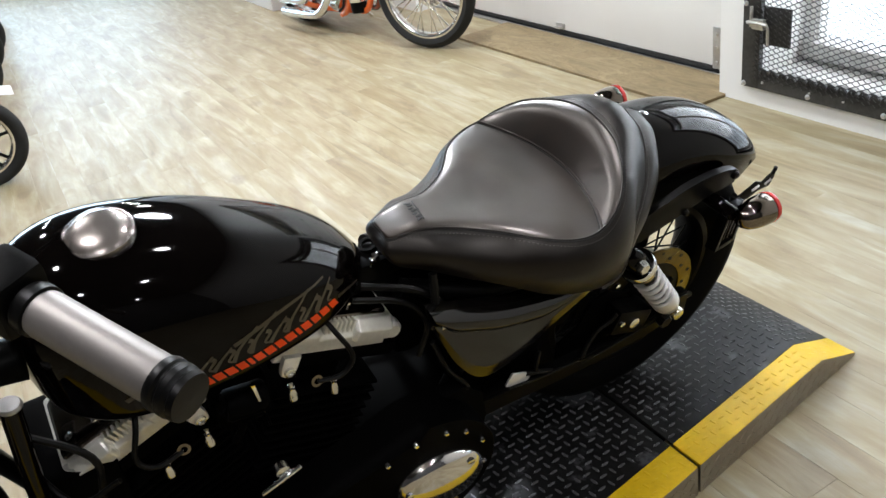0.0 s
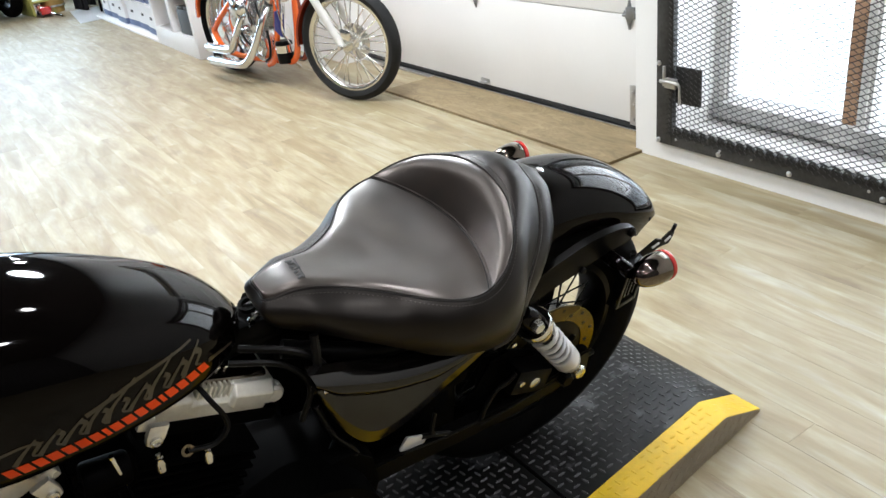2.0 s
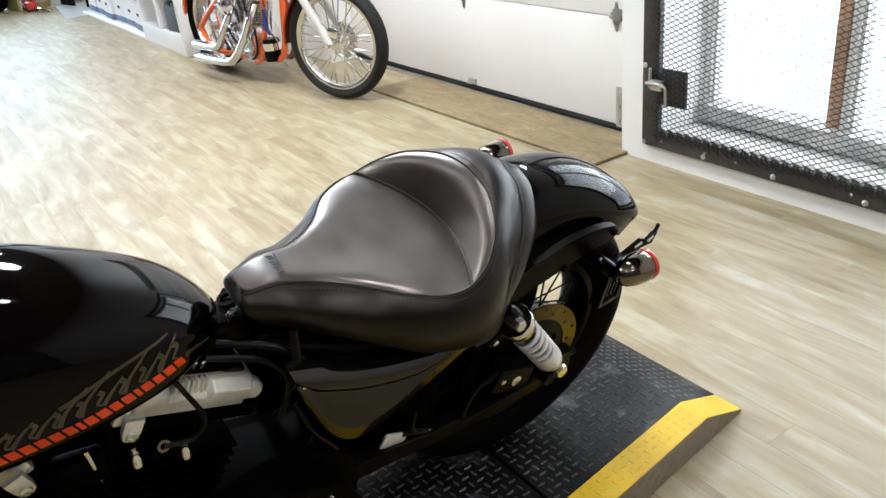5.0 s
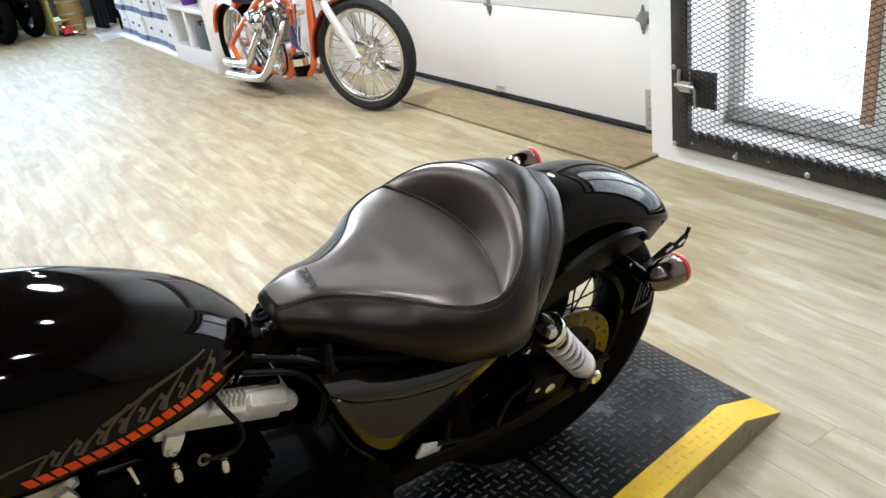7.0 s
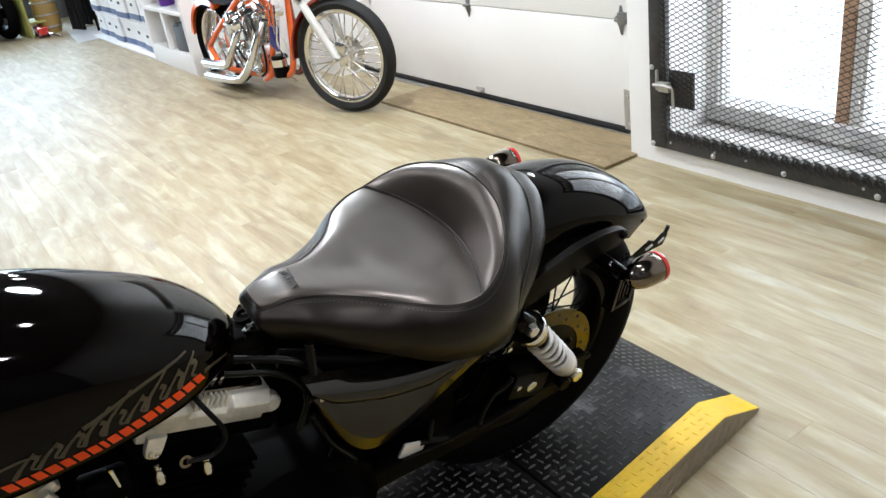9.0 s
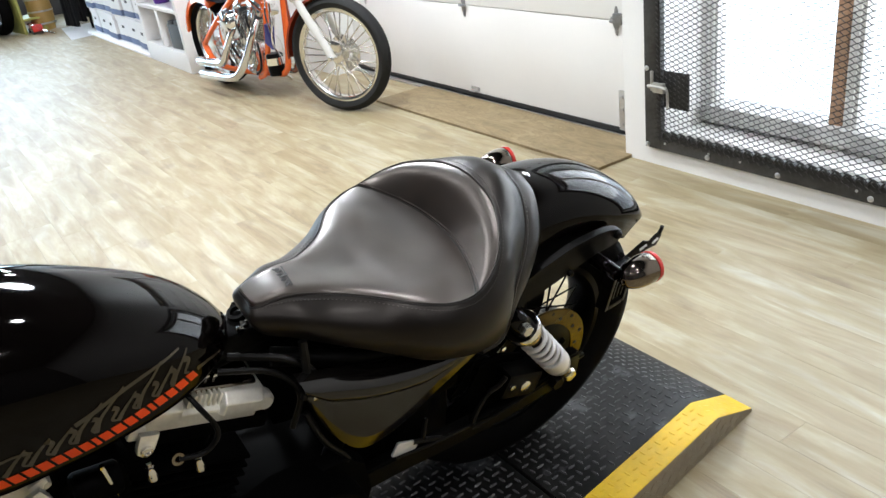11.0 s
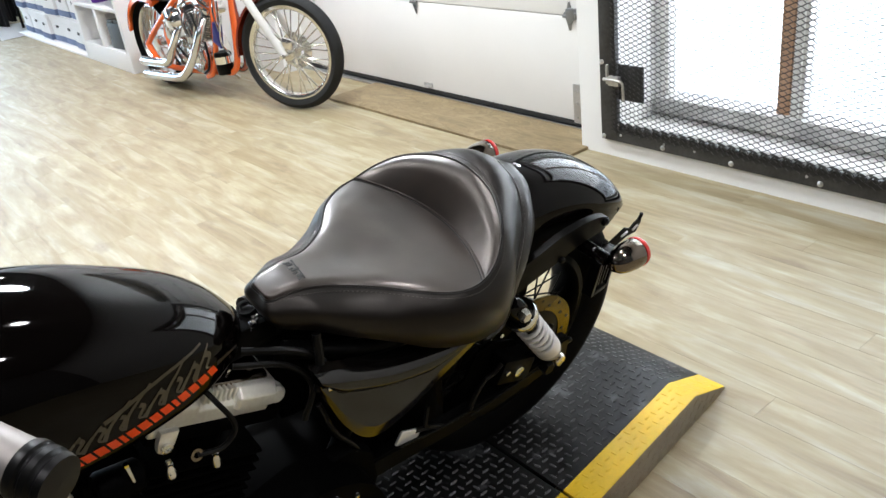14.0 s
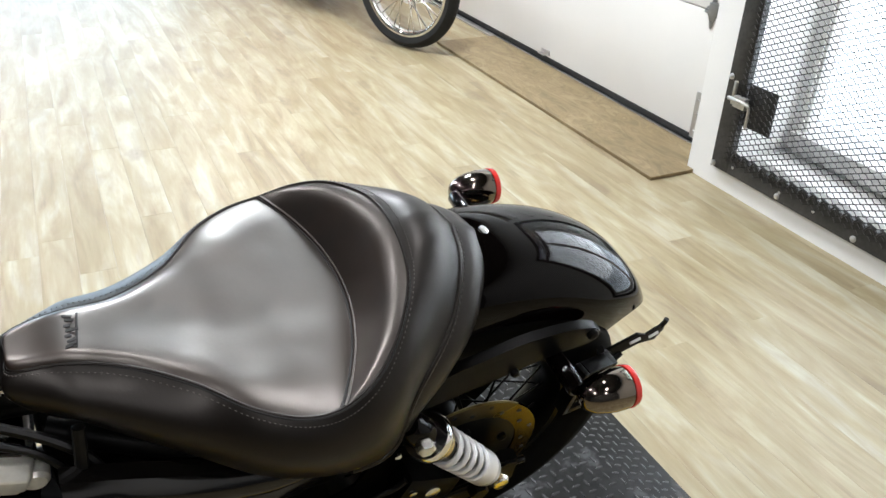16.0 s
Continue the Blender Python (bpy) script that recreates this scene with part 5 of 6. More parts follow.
lathe(bm, [(0, -.01), (.070, -.01), (.070, .004), (.066, .011), (.056, .018), (.042, .024), (.022, .028), (0, .029)], dm, 40)
dc = part("inspection_cover", bm, M_CAP, pc, "chrome oval inspection cover")
for a in (60, 180, 300):
    bm = B()
    lathe(bm, [(0, 0), (.006, 0), (.006, .005), (0, .006)], dm @ Matrix.Translation((.058 * math.cos(radians(a)), .058 * math.sin(radians(a)), .015)), 10)
    part("screw", bm, M_ALU, pc)
bm = B()
rod(bm, (-.942, VC - .19, .498), (-.880, VC - .19, .520), .0042)
part("shift_rod", bm, M_CHROME, bike)
bm = B()
lathe(bm, [(0, 0), (.011, 0), (.011, .012), (0, .013)], Matrix.Translation((-.905, VC - .175, .520)) @ Matrix.Rotation(radians(90), 4, "X"), 12)
part("clutch_fitting", bm, M_ALU, bike)
bm = B()
rod(bm, (-.903, VC - .118, .640), (-.893, VC - .118, .545), .0030)
lathe(bm, [(0, 0), (.0036, 0), (.0036, .004), (0, .005)], Matrix.Translation((-.903, VC - .118, .638)), 8)
part("choke_rod", bm, M_CHROME, bike)
bm = B()
box(bm, (-.915, VC - .03, .555), (.09, .11, .08), bevel=.02)
rod(bm, (-.945, VC - .10, .60), (-.885, VC - .10, .59), .024, 16)
tube(bm, [(-.95, VC - .105, .60), (-.93, VC - .11, .56), (-.945, VC - .11, .53)], .006, 8)
part("carburettor", bm, M_ENGINE, bike)
for pts, r in (([(-.70, VC - .05, .665), (-.63, VC - .09, .655), (-.595, VC - .11, .62), (-.60, VC - .12, .56)], .006), ([(-.72, VC - .06, .655), (-.65, VC - .085, .635), (-.62, VC - .105, .59), (-.64, VC - .11, .53)], .005),
               ([(-.605, VC - .10, .685), (-.61, VC - .115, .64), (-.618, VC - .118, .59)], .007), ([(-.62, VC - .12, .56), (-.60, VC - .13, .49), (-.57, VC - .135, .44), (-.55, VC - .14, .39)], .005),
               ([(-.58, VC - .125, .43), (-.60, VC - .14, .40), (-.585, VC - .15, .36), (-.56, VC - .15, .35)], .004), ([(-.40, VC - .12, .40), (-.41, VC - .128, .37), (-.40, VC - .125, .345)], .004),
               ([(-1.19, VC - .08, .70), (-1.12, VC - .11, .63), (-1.13, VC - .12, .55)], .005), ([(-1.20, VC - .06, .62), (-1.16, VC - .12, .57), (-1.10, VC - .14, .60)], .004)):
    bm = B()
    tube(bm, pts, r, 8)
    part("hose", bm, M_HOSE, bike)
bm = B()
box(bm, (-.575, VC - .14, .42), (.012, .008, .03), (0, 20, 0), bevel=.002)
box(bm, (-.565, VC - .14, .385), (.008, .008, .02), (0, -15, 0), bevel=.002)
part("shift_bracket", bm, M_SATIN, bike)
bm = B()
tube(bm, [(-1.170, -.12, .772), (-1.193, -.12, .60), (-1.20, -.12, .45), (-1.20, -.12, .30), (-1.15, -.13, .18)], .0125, 14)
part("downtube", bm, M_BLACK, bike)
bm = B()
rod(bm, (-1.170, -.12, .770), (-1.169, -.12, .778), .0145, 16)
part("downtube_cap", bm, M_ZINC, bike)
# added black plate that stands for shade and hides the lit deck behind
bm = B()
plate(bm, [(-.70, .44), (-.57, .44), (-.535, .40), (-.525, .33), (-.55, .22), (-.66, .19)], .03, Matrix(((1, 0, 0, 0), (0, 0, -1, VC - .115), (0, 1, 0, 0), (0, 0, 0, 1))), .010)
part("dark_filler_plate", bm, M_ENGINE, bike)
# belt guard and right-hand pulley
bm = B()
lathe(bm, [(.02, 0), (.150, 0), (.150, .02), (.02, .02)], Matrix.Translation((AX, VC + .068, AW)) @ Matrix.Rotation(radians(-90), 4, "X"), 36, True)
part("drive_pulley", bm, M_SATIN, rw)
bm = B()
tube(bm, [(AX, VC + .09, AW + .10), (-.72, VC + .10, .36)], .012, 8, 6, 0.35)
tube(bm, [(AX, VC + .09, AW - .10), (-.72, VC + .10, .24)], .012, 8, 6, 0.35)
part("drive_belt", bm, M_RUBBER, bike)
bm = B()
plate(bm, [(-.46, .30), (-.30, .255), (-.16, .215), (.0, .16), (.02, .05), (-.10, .0), (-.46, .06)], .004, Matrix(((1, 0, 0, 0), (0, 0, -1, VC + .125), (0, 1, 0, 0), (0, 0, 0, 1))), .001)
part("belt_guard", bm, M_ENGINE, bike)
# stand
bm = B()
tube(bm, [(-.80, VC - .13, .15), (-.78, VC - .24, .12), (-.76, VC - .345, .098)], .012, 10)
box(bm, (-.755, VC - .355, .098), (.06, .03, .010), (-15, 0, 0), bevel=.003)
part("side_stand", bm, M_SATIN, bike)
# pegs
bm = B()
rod(bm, (-.98, VC - .17, .20), (-1.0, VC - .29, .21), .016, 14)
part("foot_peg", bm, M_RUBBER, bike)
bm = B()
box(bm, (-1.15, VC, .36), (.11, .17, .44), bevel=.02)
part("regulator", bm, M_ENGINE, bike)
# exhaust on the far side
for zz in (.10, .19):
    bm = B()
    tube(bm, [(-1.02, VC + .10, .50), (-1.12, VC + .17, .36), (-1.0, VC + .19, zz + .02), (-.6, VC + .19, zz), (-.05, VC + .19, zz + .03)], [.022, .022, .024, .043, .043], 16)
    part("exhaust_pipe", bm, M_SATIN, bike)

# front end
fork = new("front_fork")
fork.parent = bike
for sd in (-1, 1):
    bm = B()
    tube(bm, [(-1.262, VC + sd * .105, .86), (-1.45, VC + sd * .105, .53)], .0205, 16)
    tube(bm, [(-1.43, VC + sd * .105, .565), (-1.60, VC + sd * .105, .28)], .030, 16)
    part("fork_leg", bm, M_SATIN, fork)
bm = B()
box(bm, (-1.26, VC, .845), (.09, .28, .028), (0, 30, 0), bevel=.008)
box(bm, (-1.335, VC, .70), (.10, .28, .035), (0, 30, 0), bevel=.008)
part("yoke", bm, M_SATIN, fork)
wheel(bike, (-1.585, VC, .335), .325, .10, .24, 40, hub_r=.04)
bm = B()
lathe(bm, [(0, 0), (.05, .01), (.078, .05), (.085, .10), (.085, .115), (.0, .12)], aim((-1.30, VC, .77), (-1.45, VC, .74)), 28)
part("headlight", bm, M_BLACK, bike)
bm = B()
tube(bm, [(-1.021, -.476, 1.107), (-1.071, -.387, 1.117), (-1.125, -.28, 1.10), (-1.18, -.17, 1.03), (-1.21, -.08, .97), (-1.215, 0, .955), (-1.21, .08, .97), (-1.18, .17, 1.03), (-1.125, .28, 1.10), (-1.071, .387, 1.117), (-1.021, .476, 1.107)], .0127, 14)
bar = part("handlebar", bm, M_SATIN, bike)
GRIP_A, GRIP_B = (-1.071, -.387, 1.117), (-1.019, -.480, 1.107)
for sd in (-1, 1):
    bm = B()
    rod(bm, (-1.215, VC + sd * .045, .86), (-1.213, VC + sd * .045, .97), .018, 14)
    part("riser", bm, M_SATIN, bike)
for sd in (-1, 1):
    a, b = Vector(GRIP_A), Vector(GRIP_B)
    a.y, b.y = sd * -a.y, sd * -b.y
    m = aim(a, b)
    L = (b - a).length
    grip = new("grip")
    grip.parent = bike
    bm = B()
    lathe(bm, [(0.012, 0.0), (.0172, 0.0), (.0176, .003), (.0176, L - .004), (.0172, L - .001), (.012, L - .001)], m, 36)
    part("sleeve", bm, M_GRIP, grip, "brushed metal grip sleeve")
    bm = B()
    lathe(bm, [(.012, -.012), (.0185, -.012), (.0195, -.009), (.0195, -.001), (.012, .0)], m, 32)
    part("rubber_band", bm, M_HOSE, grip, "black rubber end ring")
    bm = B()
    lathe(bm, [(.012, L), (.0188, L), (.0195, L + .002), (.0195, L + .006), (.0178, L + .0075), (.0178, L + .009), (.0192, L + .0105), (.0192, L + .015), (.0178, L + .0165), (.017, L + .018), (.0185, L + .0195), (.0175, L + .024), (.0, L + .025)], m, 32)
    part("rubber_band", bm, M_HOSE, grip, "grooved black rubber end rings")
    bm = B()
    box(bm, (0, 0, -.035), (.045, .05, .04), bevel=.008, m=m)
    part("switch_housing", bm, M_SATIN, bike)

# ---- floor planks ----
PWID, PLEN = 0.102, 1.22
rng = random.Random(5)


def plank_mesh(l, w=PWID):
    bm = B()
    a, b, t = w / 2 - 0.0002, l / 2 - 0.0002, 0.0008
    lo = [bm.verts.new((x, y, -0.006)) for x, y in ((-a, -b), (a, -b), (a, b), (-a, b))]
    mi = [bm.verts.new((x, y, -0.0004)) for x, y in ((-a, -b), (a, -b), (a, b), (-a, b))]
    hi = [bm.verts.new((x * (1 - t / a), y * (1 - t / b), 0.0)) for x, y in ((-a, -b), (a, -b), (a, b), (-a, b))]
    bm.faces.new(hi)
    for p, q in ((lo, mi), (mi, hi)):
        for i in range(4):
            j = (i + 1) % 4
            bm.faces.new((p[i], p[j], q[j], q[i]))
    me = bpy.data.meshes.new("plank")
    bm.normal_update()
    bm.to_mesh(me)
    bm.free()
    me.materials.append(M_FLOOR)
    return me


full = plank_mesh(PLEN)
rest_v, rest_f, near = [], [], []
for c in range(-44, 30):
    x = 0.05 + c * PWID
    if x - PWID / 2 > 2.80 or x - PWID / 2 < WEST:
        continue
    y = SOUTH - rng.uniform(0.1, 1.1)
    while y < NORTH - 0.05:
        yc = y + PLEN / 2
        lo_y, hi_y = max(SOUTH, y), min(NORTH, y + PLEN)
        if x - PWID / 2 > WX - 0.01:
            lo_y, hi_y = max(lo_y, JAMB), min(hi_y, DOOR_END)
        if hi_y - lo_y > 0.02:
            near.append((abs(yc - 3.2) * 0.75 + abs(x - 1.1) * 1.25, x, (lo_y + hi_y) / 2, hi_y - lo_y))
        y += PLEN
near.sort()
made = 0
for _, x, yc, ln in near:
    if made < 300 and ln > PLEN - 0.001:
        made += 1
        ob = new("plank", full)
        ob.parent, ob.location = floor, (x, yc, 0)
    else:
        a, b = PWID / 2 - 0.0003, ln / 2 - 0.0003
        n = len(rest_v)
        rest_v += [(x - a, yc - b, 0), (x + a, yc - b, 0), (x + a, yc + b, 0), (x - a, yc + b, 0)] + [(x - a, yc - b, -0.006), (x + a, yc - b, -0.006), (x + a, yc + b, -0.006), (x - a, yc + b, -0.006)]
        rest_f += [(n, n + 1, n + 2, n + 3), (n, n + 4, n + 5, n + 1), (n + 1, n + 5, n + 6, n + 2), (n + 2, n + 6, n + 7, n + 3), (n + 3, n + 7, n + 4, n)]
me = bpy.data.meshes.new("planks_rest")
me.from_pydata(rest_v, [], rest_f)
me.materials.append(M_FLOOR)
ob = tagged(new("planks_rest", me), "further rows of pale vinyl planks", kind="stuff")
ob.parent = floor

# ---- orange chopper by the garage door: x ahead, y to its left, z up ----
CHOP = pose(2.11, 5.95, 0, 0, 0, -83.6)
chop = thing("chopper_motorcycle", CHOP, "orange chopper motorcycle with a chrome engine and spoked front wheel", "motorcycle")
STEER = pose(1.655, 0, 0, 0, 0, 22)
wheel(chop, (.12, 0, .305), .305, .17, .252, 32, rim_mat=M_ALU, spoke_mat=M_ALU, hub_r=.06, spoke_r=.003)
fw = wheel(chop, (1.655, 0, .333), .333, .085, .268, 32, rim_mat=M_ALU, spoke_mat=M_ALU, hub_r=.038, spoke_r=.0042, tyre_mat=M_RUBBER_WORN,
           axis=Matrix.Rotation(radians(22), 4, "Z") @ Matrix.Rotation(radians(90), 4, "X"))
bm = B()
md = Matrix.Translation((1.655, 0, .333)) @ Matrix.Rotation(radians(22), 4, "Z") @ Matrix.Rotation(radians(-90), 4, "X") @ Matrix.Translation((0, 0, .045))
lathe(bm, [(.05, 0), (.105, 0), (.105, .004), (.05, .004)], md, 40, True)
part("brake_disc", bm, M_CHROME, fw)
for sd in (-1, 1):
    bm = B()
    tube(bm, [STEER @ Vector((.0, sd * .088, .333)), STEER @ Vector((-.185, sd * .088, .68))], .023, 16)
    part("fork_slider", bm, M_SATINWHITE, chop, "cream painted fork slider")
    bm = B()
    tube(bm, [STEER @ Vector((-.17, sd * .088, .65)), STEER @ Vector((-.40, sd * .088, 1.08))], .019, 14)
    part("fork_tube", bm, M_CHROME, chop)
    bm = B()
    lathe(bm, [(0, -.02), (.03, -.02), (.034, 0), (.03, .02), (0, .02)], aim(STEER @ Vector((-.185, sd * .088, .68)), STEER @ Vector((-.20, sd * .088, .71))), 16)
    part("fork_seal", bm, M_CHROME, chop)
bm = B()
rod(bm, STEER @ Vector((0, -.12, .333)), STEER @ Vector((0, .12, .333)), .014, 12)
part("front_axle", bm, M_CHROME, chop)
bm = B()
box(bm, (0.03, -.075, .40), (.07, .03, .06), (0, 20, 0), bevel=.01, m=STEER)
part("front_caliper", bm, M_CHROME, chop)
for zz in (.78, 1.05):
    bm = B()
    k = (zz - .333) / .347 * -.185
    box(bm, (k, 0, zz), (.07, .24, .035), (0, -28, 0), bevel=.008, m=STEER)
    part("fork_yoke", bm, M_CHROME, chop)
bm = B()
rings = []
for ang in np.linspace(182, 75, 26):
    a = radians(ang)
    hw = .044 * (1 if 85 < ang < 205 else .8)
    rings.append([STEER @ Vector((math.cos(a) * (.362 + d), v, .333 + math.sin(a) * (.362 + d))) for v, d in ((-hw, -.022), (-hw * .9, -.006), (0, .006), (hw * .9, -.006), (hw, -.022), (hw - .004, -.023), (0, .001), (-hw + .004, -.023))])
loft(bm, rings)
part("front_fender", bm, M_BURNT_SHADED, chop, "dark orange front fender")
bm = B()
rings = []
for ang in np.linspace(168, 60, 22):
    a = radians(ang)
    hw = .105
    rings.append([Vector((.12 + math.cos(a) * (.335 + d), v, .31 + math.sin(a) * (.335 + d))) for v, d in ((-hw, -.05), (-hw * .93, -.012), (0, .01), (hw * .93, -.012), (hw, -.05), (hw - .005, -.05), (0, .004), (-hw + .005, -.05))])
loft(bm, rings)
part("rear_fender", bm, M_ORANGE, chop, "orange rear fender")
for sd in (-1, 1):
    bm = B()
    tube(bm, [(.12, sd * .125, .31), (.30, sd * .12, .43), (.62, sd * .05, .66), (.85, 0, .76)], .019, 12)
    part("frame_tube", bm, M_ORANGE, chop)
    bm = B()
    tube(bm, [(.12, sd * .125, .31), (.22, sd * .125, .20), (.45, sd * .10, .155), (.90, sd * .05, .16), (1.04, sd * .04, .18), (1.10, sd * .03, .30), (1.13, 0, .66), (1.24, 0, .95)], .020, 12)
    # left tube, on the far side, gets its shade as a darker orange
    part("frame_tube", bm, M_BURNT_SHADED if sd > 0 else M_ORANGE, chop)
bm = B()
tube(bm, [(.85, 0, .76), (1.05, 0, .88), (1.26, 0, .98)], .022, 12)
part("frame_tube", bm, M_ORANGE, chop)
bm = B()
tube(bm, [(.40, 0, .13), (.36, 0, .30), (.45, 0, .52)], .02, 12)
part("frame_tube", bm, M_ORANGE, chop)
bm = B()
tube(bm, [(1.02, -.075, .62), (.985, -.08, .45), (.93, -.085, .28), (.86, -.09, .165), (.78, -.09, .13)], .018, 12)
part("frame_tube", bm, M_ORANGE, chop)
bm = B()
loft(bm, [[(x, v * b, z + dz) for v, dz in ((-1, -.01), (-.8, .02), (0, .03), (.8, .02), (1, -.01), (0, -.02))] for x, b, z in ((.20, .11, .66), (.32, .13, .63), (.44, .11, .61), (.55, .07, .63))])
part("seat", bm, M_SATIN, chop, "black leather pad")
bm = B()
rings = []
for x, a, z, h in ((.56, .03, .74, .04), (.66, .09, .80, .09), (.85, .13, .86, .12), (1.02, .12, .92, .12), (1.14, .06, .97, .07)):
    rings.append([Vector((x, a * math.cos(t), z + h * math.sin(t))) for t in (2 * math.pi * k / 20 for k in range(20))])
loft(bm, rings)
part("fuel_tank", bm, M_ORANGE, chop)
bm = B()
lathe(bm, [(0, -.12), (.05, -.12), (.06, -.10), (.065, .06), (.055, .10), (0, .10)], Matrix.Translation((.36, -.04, .33)), 28)
part("oil_tank", bm, M_ORANGE, chop)
# engine
bm = B()
lathe(bm, [(0, -.10), (.10, -.10), (.12, -.085), (.13, -.05), (.13, .08), (.12, .10), (0, .10)], Matrix.Translation((.72, 0, .27)) @ Matrix.Rotation(radians(90), 4, "X"), 30)
box(bm, (.50, 0, .25), (.20, .17, .19), bevel=.03)
part("crankcase", bm, M_ALU, chop)
bm = B()
plate(bm, [(.66, .22), (.70, .18), (.80, .18), (.86, .24), (.84, .31), (.76, .36), (.69, .33)], .03, Matrix(((1, 0, 0, 0), (0, 0, -1, -.098), (0, 1, 0, 0), (0, 0, 0, 1))), .006)
case = part("cam_cover", bm, M_ALU, chop, "polished cam cover")
for bx, bz in ((.69, .23), (.71, .195), (.79, .195), (.84, .245), (.825, .30), (.76, .34), (.70, .315)):
    bm = B()
    lathe(bm, [(0, 0), (.008, 0), (.008, .006), (0, .008)], Matrix.Translation((bx, -.128, bz)) @ Matrix.Rotation(radians(90), 4, "X"), 8)
    part("screw", bm, M_CHROME, case)
bm = B()
lathe(bm, [(0, 0), (.040, 0), (.043, .006), (.036, .014), (.022, .016), (.020, .010), (0, .010)], Matrix.Translation((.75, -.128, .265)) @ Matrix.Rotation(radians(90), 4, "X"), 24)
part("points_cover", bm, M_CHROME, chop)
bm = B()
rod(bm, (.52, -.10, .34), (.62, -.10, .345), .030, 18)
rod(bm, (.50, -.10, .34), (.52, -.10, .34), .022, 14)
part("starter_motor", bm, M_CHROME, chop)
bm = B()
box(bm, (.50, -.092, .24), (.15, .03, .12), (0, 6, 0), bevel=.012)
part("gearbox_cover", bm, M_ALU, chop)
bm = B()
box(bm, (.40, -.05, .42), (.07, .12, .16), (0, -12, 0), bevel=.02)
part("battery_case", bm, M_ALU, chop)
for pts in ([(.60, -.12, .43), (.57, -.14, .36), (.60, -.13, .28), (.66, -.12, .24)], [(.86, -.10, .36), (.90, -.12, .28), (.87, -.12, .20), (.80, -.12, .16)], [(.46, -.08, .34), (.44, -.12, .27), (.50, -.12, .19)], [(.78, -.10, .53), (.83, -.12, .47), (.86, -.11, .40)]):
    bm = B()
    tube(bm, pts, .008, 8)
    part("oil_line", bm, M_HOSE, chop)
for sg in (-1, 1):
    m = Matrix.Translation((.72, 0, .27)) @ Matrix.Rotation(radians(22.5 * sg), 4, "Y")
    cy = new("cylinder")
    cy.parent = chop
    for k in range(9):
        bm = B()
        lathe(bm, [(.04, -.002), (.078, -.002), (.078, .003), (.04, .003)], m @ Matrix.Translation((0, 0, .145 + .016 * k)), 20, True)
        part("fin", bm, M_ALU, cy)
    bm = B()
    lathe(bm, [(0, .12), (.055, .12), (.055, .30), (0, .30)], m, 16)
    part("barrel", bm, M_DARKCASE, cy)
    bm = B()
    box(bm, (0, 0, .325), (.17, .15, .06), bevel=.02, m=m)
    box(bm, (0, 0, .365), (.12, .12, .035), bevel=.014, m=m)
    part("rocker_cover", bm, M_CHROME, cy)
    for dv in (-.03, .03):
        bm = B()
        rod(bm, m @ Vector((dv, -.10, .10)), m @ Vector((dv * .6, -.085, .31)), .009, 10)
        part("pushrod_tube", bm, M_CHROME, cy)
bm = B()
lathe(bm, [(0, -.02), (.07, -.02), (.085, .0), (.075, .03), (.03, .045), (0, .046)], Matrix.Translation((.63, -.15, .50)) @ Matrix.Rotation(radians(90), 4, "X"), 28)
for k in range(8):
    a = 2 * math.pi * k / 8
    box(bm, (.63 + .05 * math.cos(a), -.185, .50 + .05 * math.sin(a)), (.06, .014, .010), (0, -math.degrees(a), 0), bevel=.003)
part("air_cleaner", bm, M_CHROME, chop, "chrome finned air cleaner")
for pts in ([(.64, -.09, .52), (.68, -.16, .45), (.61, -.20, .33), (.54, -.21, .245), (.44, -.21, .222), (.17, -.21, .215)], [(.86, -.07, .50), (.87, -.13, .42), (.80, -.17, .28), (.70, -.20, .17), (.58, -.21, .138), (.17, -.21, .125)]):
    bm = B()
    tube(bm, pts, [.020, .021, .024, .026, .030, .033], 18)
    part("exhaust_pipe", bm, M_CHROMEDULL, chop)
bm = B()
loft(bm, [[(1.01, -.125, .38), (1.05, -.125, .50), (1.10, -.11, .48), (1.08, -.12, .34)], [(1.01, -.105, .38), (1.05, -.105, .50), (1.10, -.09, .48), (1.08, -.10, .34)]])
part("cover", bm, M_NAVY, chop, "dark blue cover")
bm = B()
lathe(bm, [(0, -.04), (.052, -.04), (.055, .0), (.055, .09), (.045, .10), (0, .10)], Matrix.Translation((.97, -.06, .20)), 24)
part("oil_filter", bm, M_SATIN, chop, "black oil filter")
bm = B()
lathe(bm, [(.056, .03), (.058, .03), (.058, .075), (.056, .075)], Matrix.Translation((.97, -.06, .20)), 24, True)
part("filter_band", bm, M_CHROME, chop)
for pts in ([(1.10, -.09, .62), (1.13, -.12, .50), (1.10, -.12, .38), (1.15, -.11, .30)], [(1.06, -.08, .66), (1.10, -.13, .57), (1.12, -.13, .45)]):
    bm = B()
    tube(bm, pts, .006, 8)
    part("cable", bm, M_CHROME, chop)
bm = B()
tube(bm, [(.60, .12, .12), (.58, .22, .04), (.57, .25, .012)], .012, 8)
part("side_stand", bm, M_CHROME, chop)
bm = B()
hb = pose(1.25, 0, 0, 0, 0, 22)
tube(bm, [hb @ Vector(p) for p in ((-.22, -.36, 1.20), (-.10, -.30, 1.24), (.0, -.10, 1.12), (.0, .10, 1.12), (-.10, .30, 1.24), (-.22, .36, 1.20))], .013, 12)
part("handlebar", bm, M_CHROME, chop)

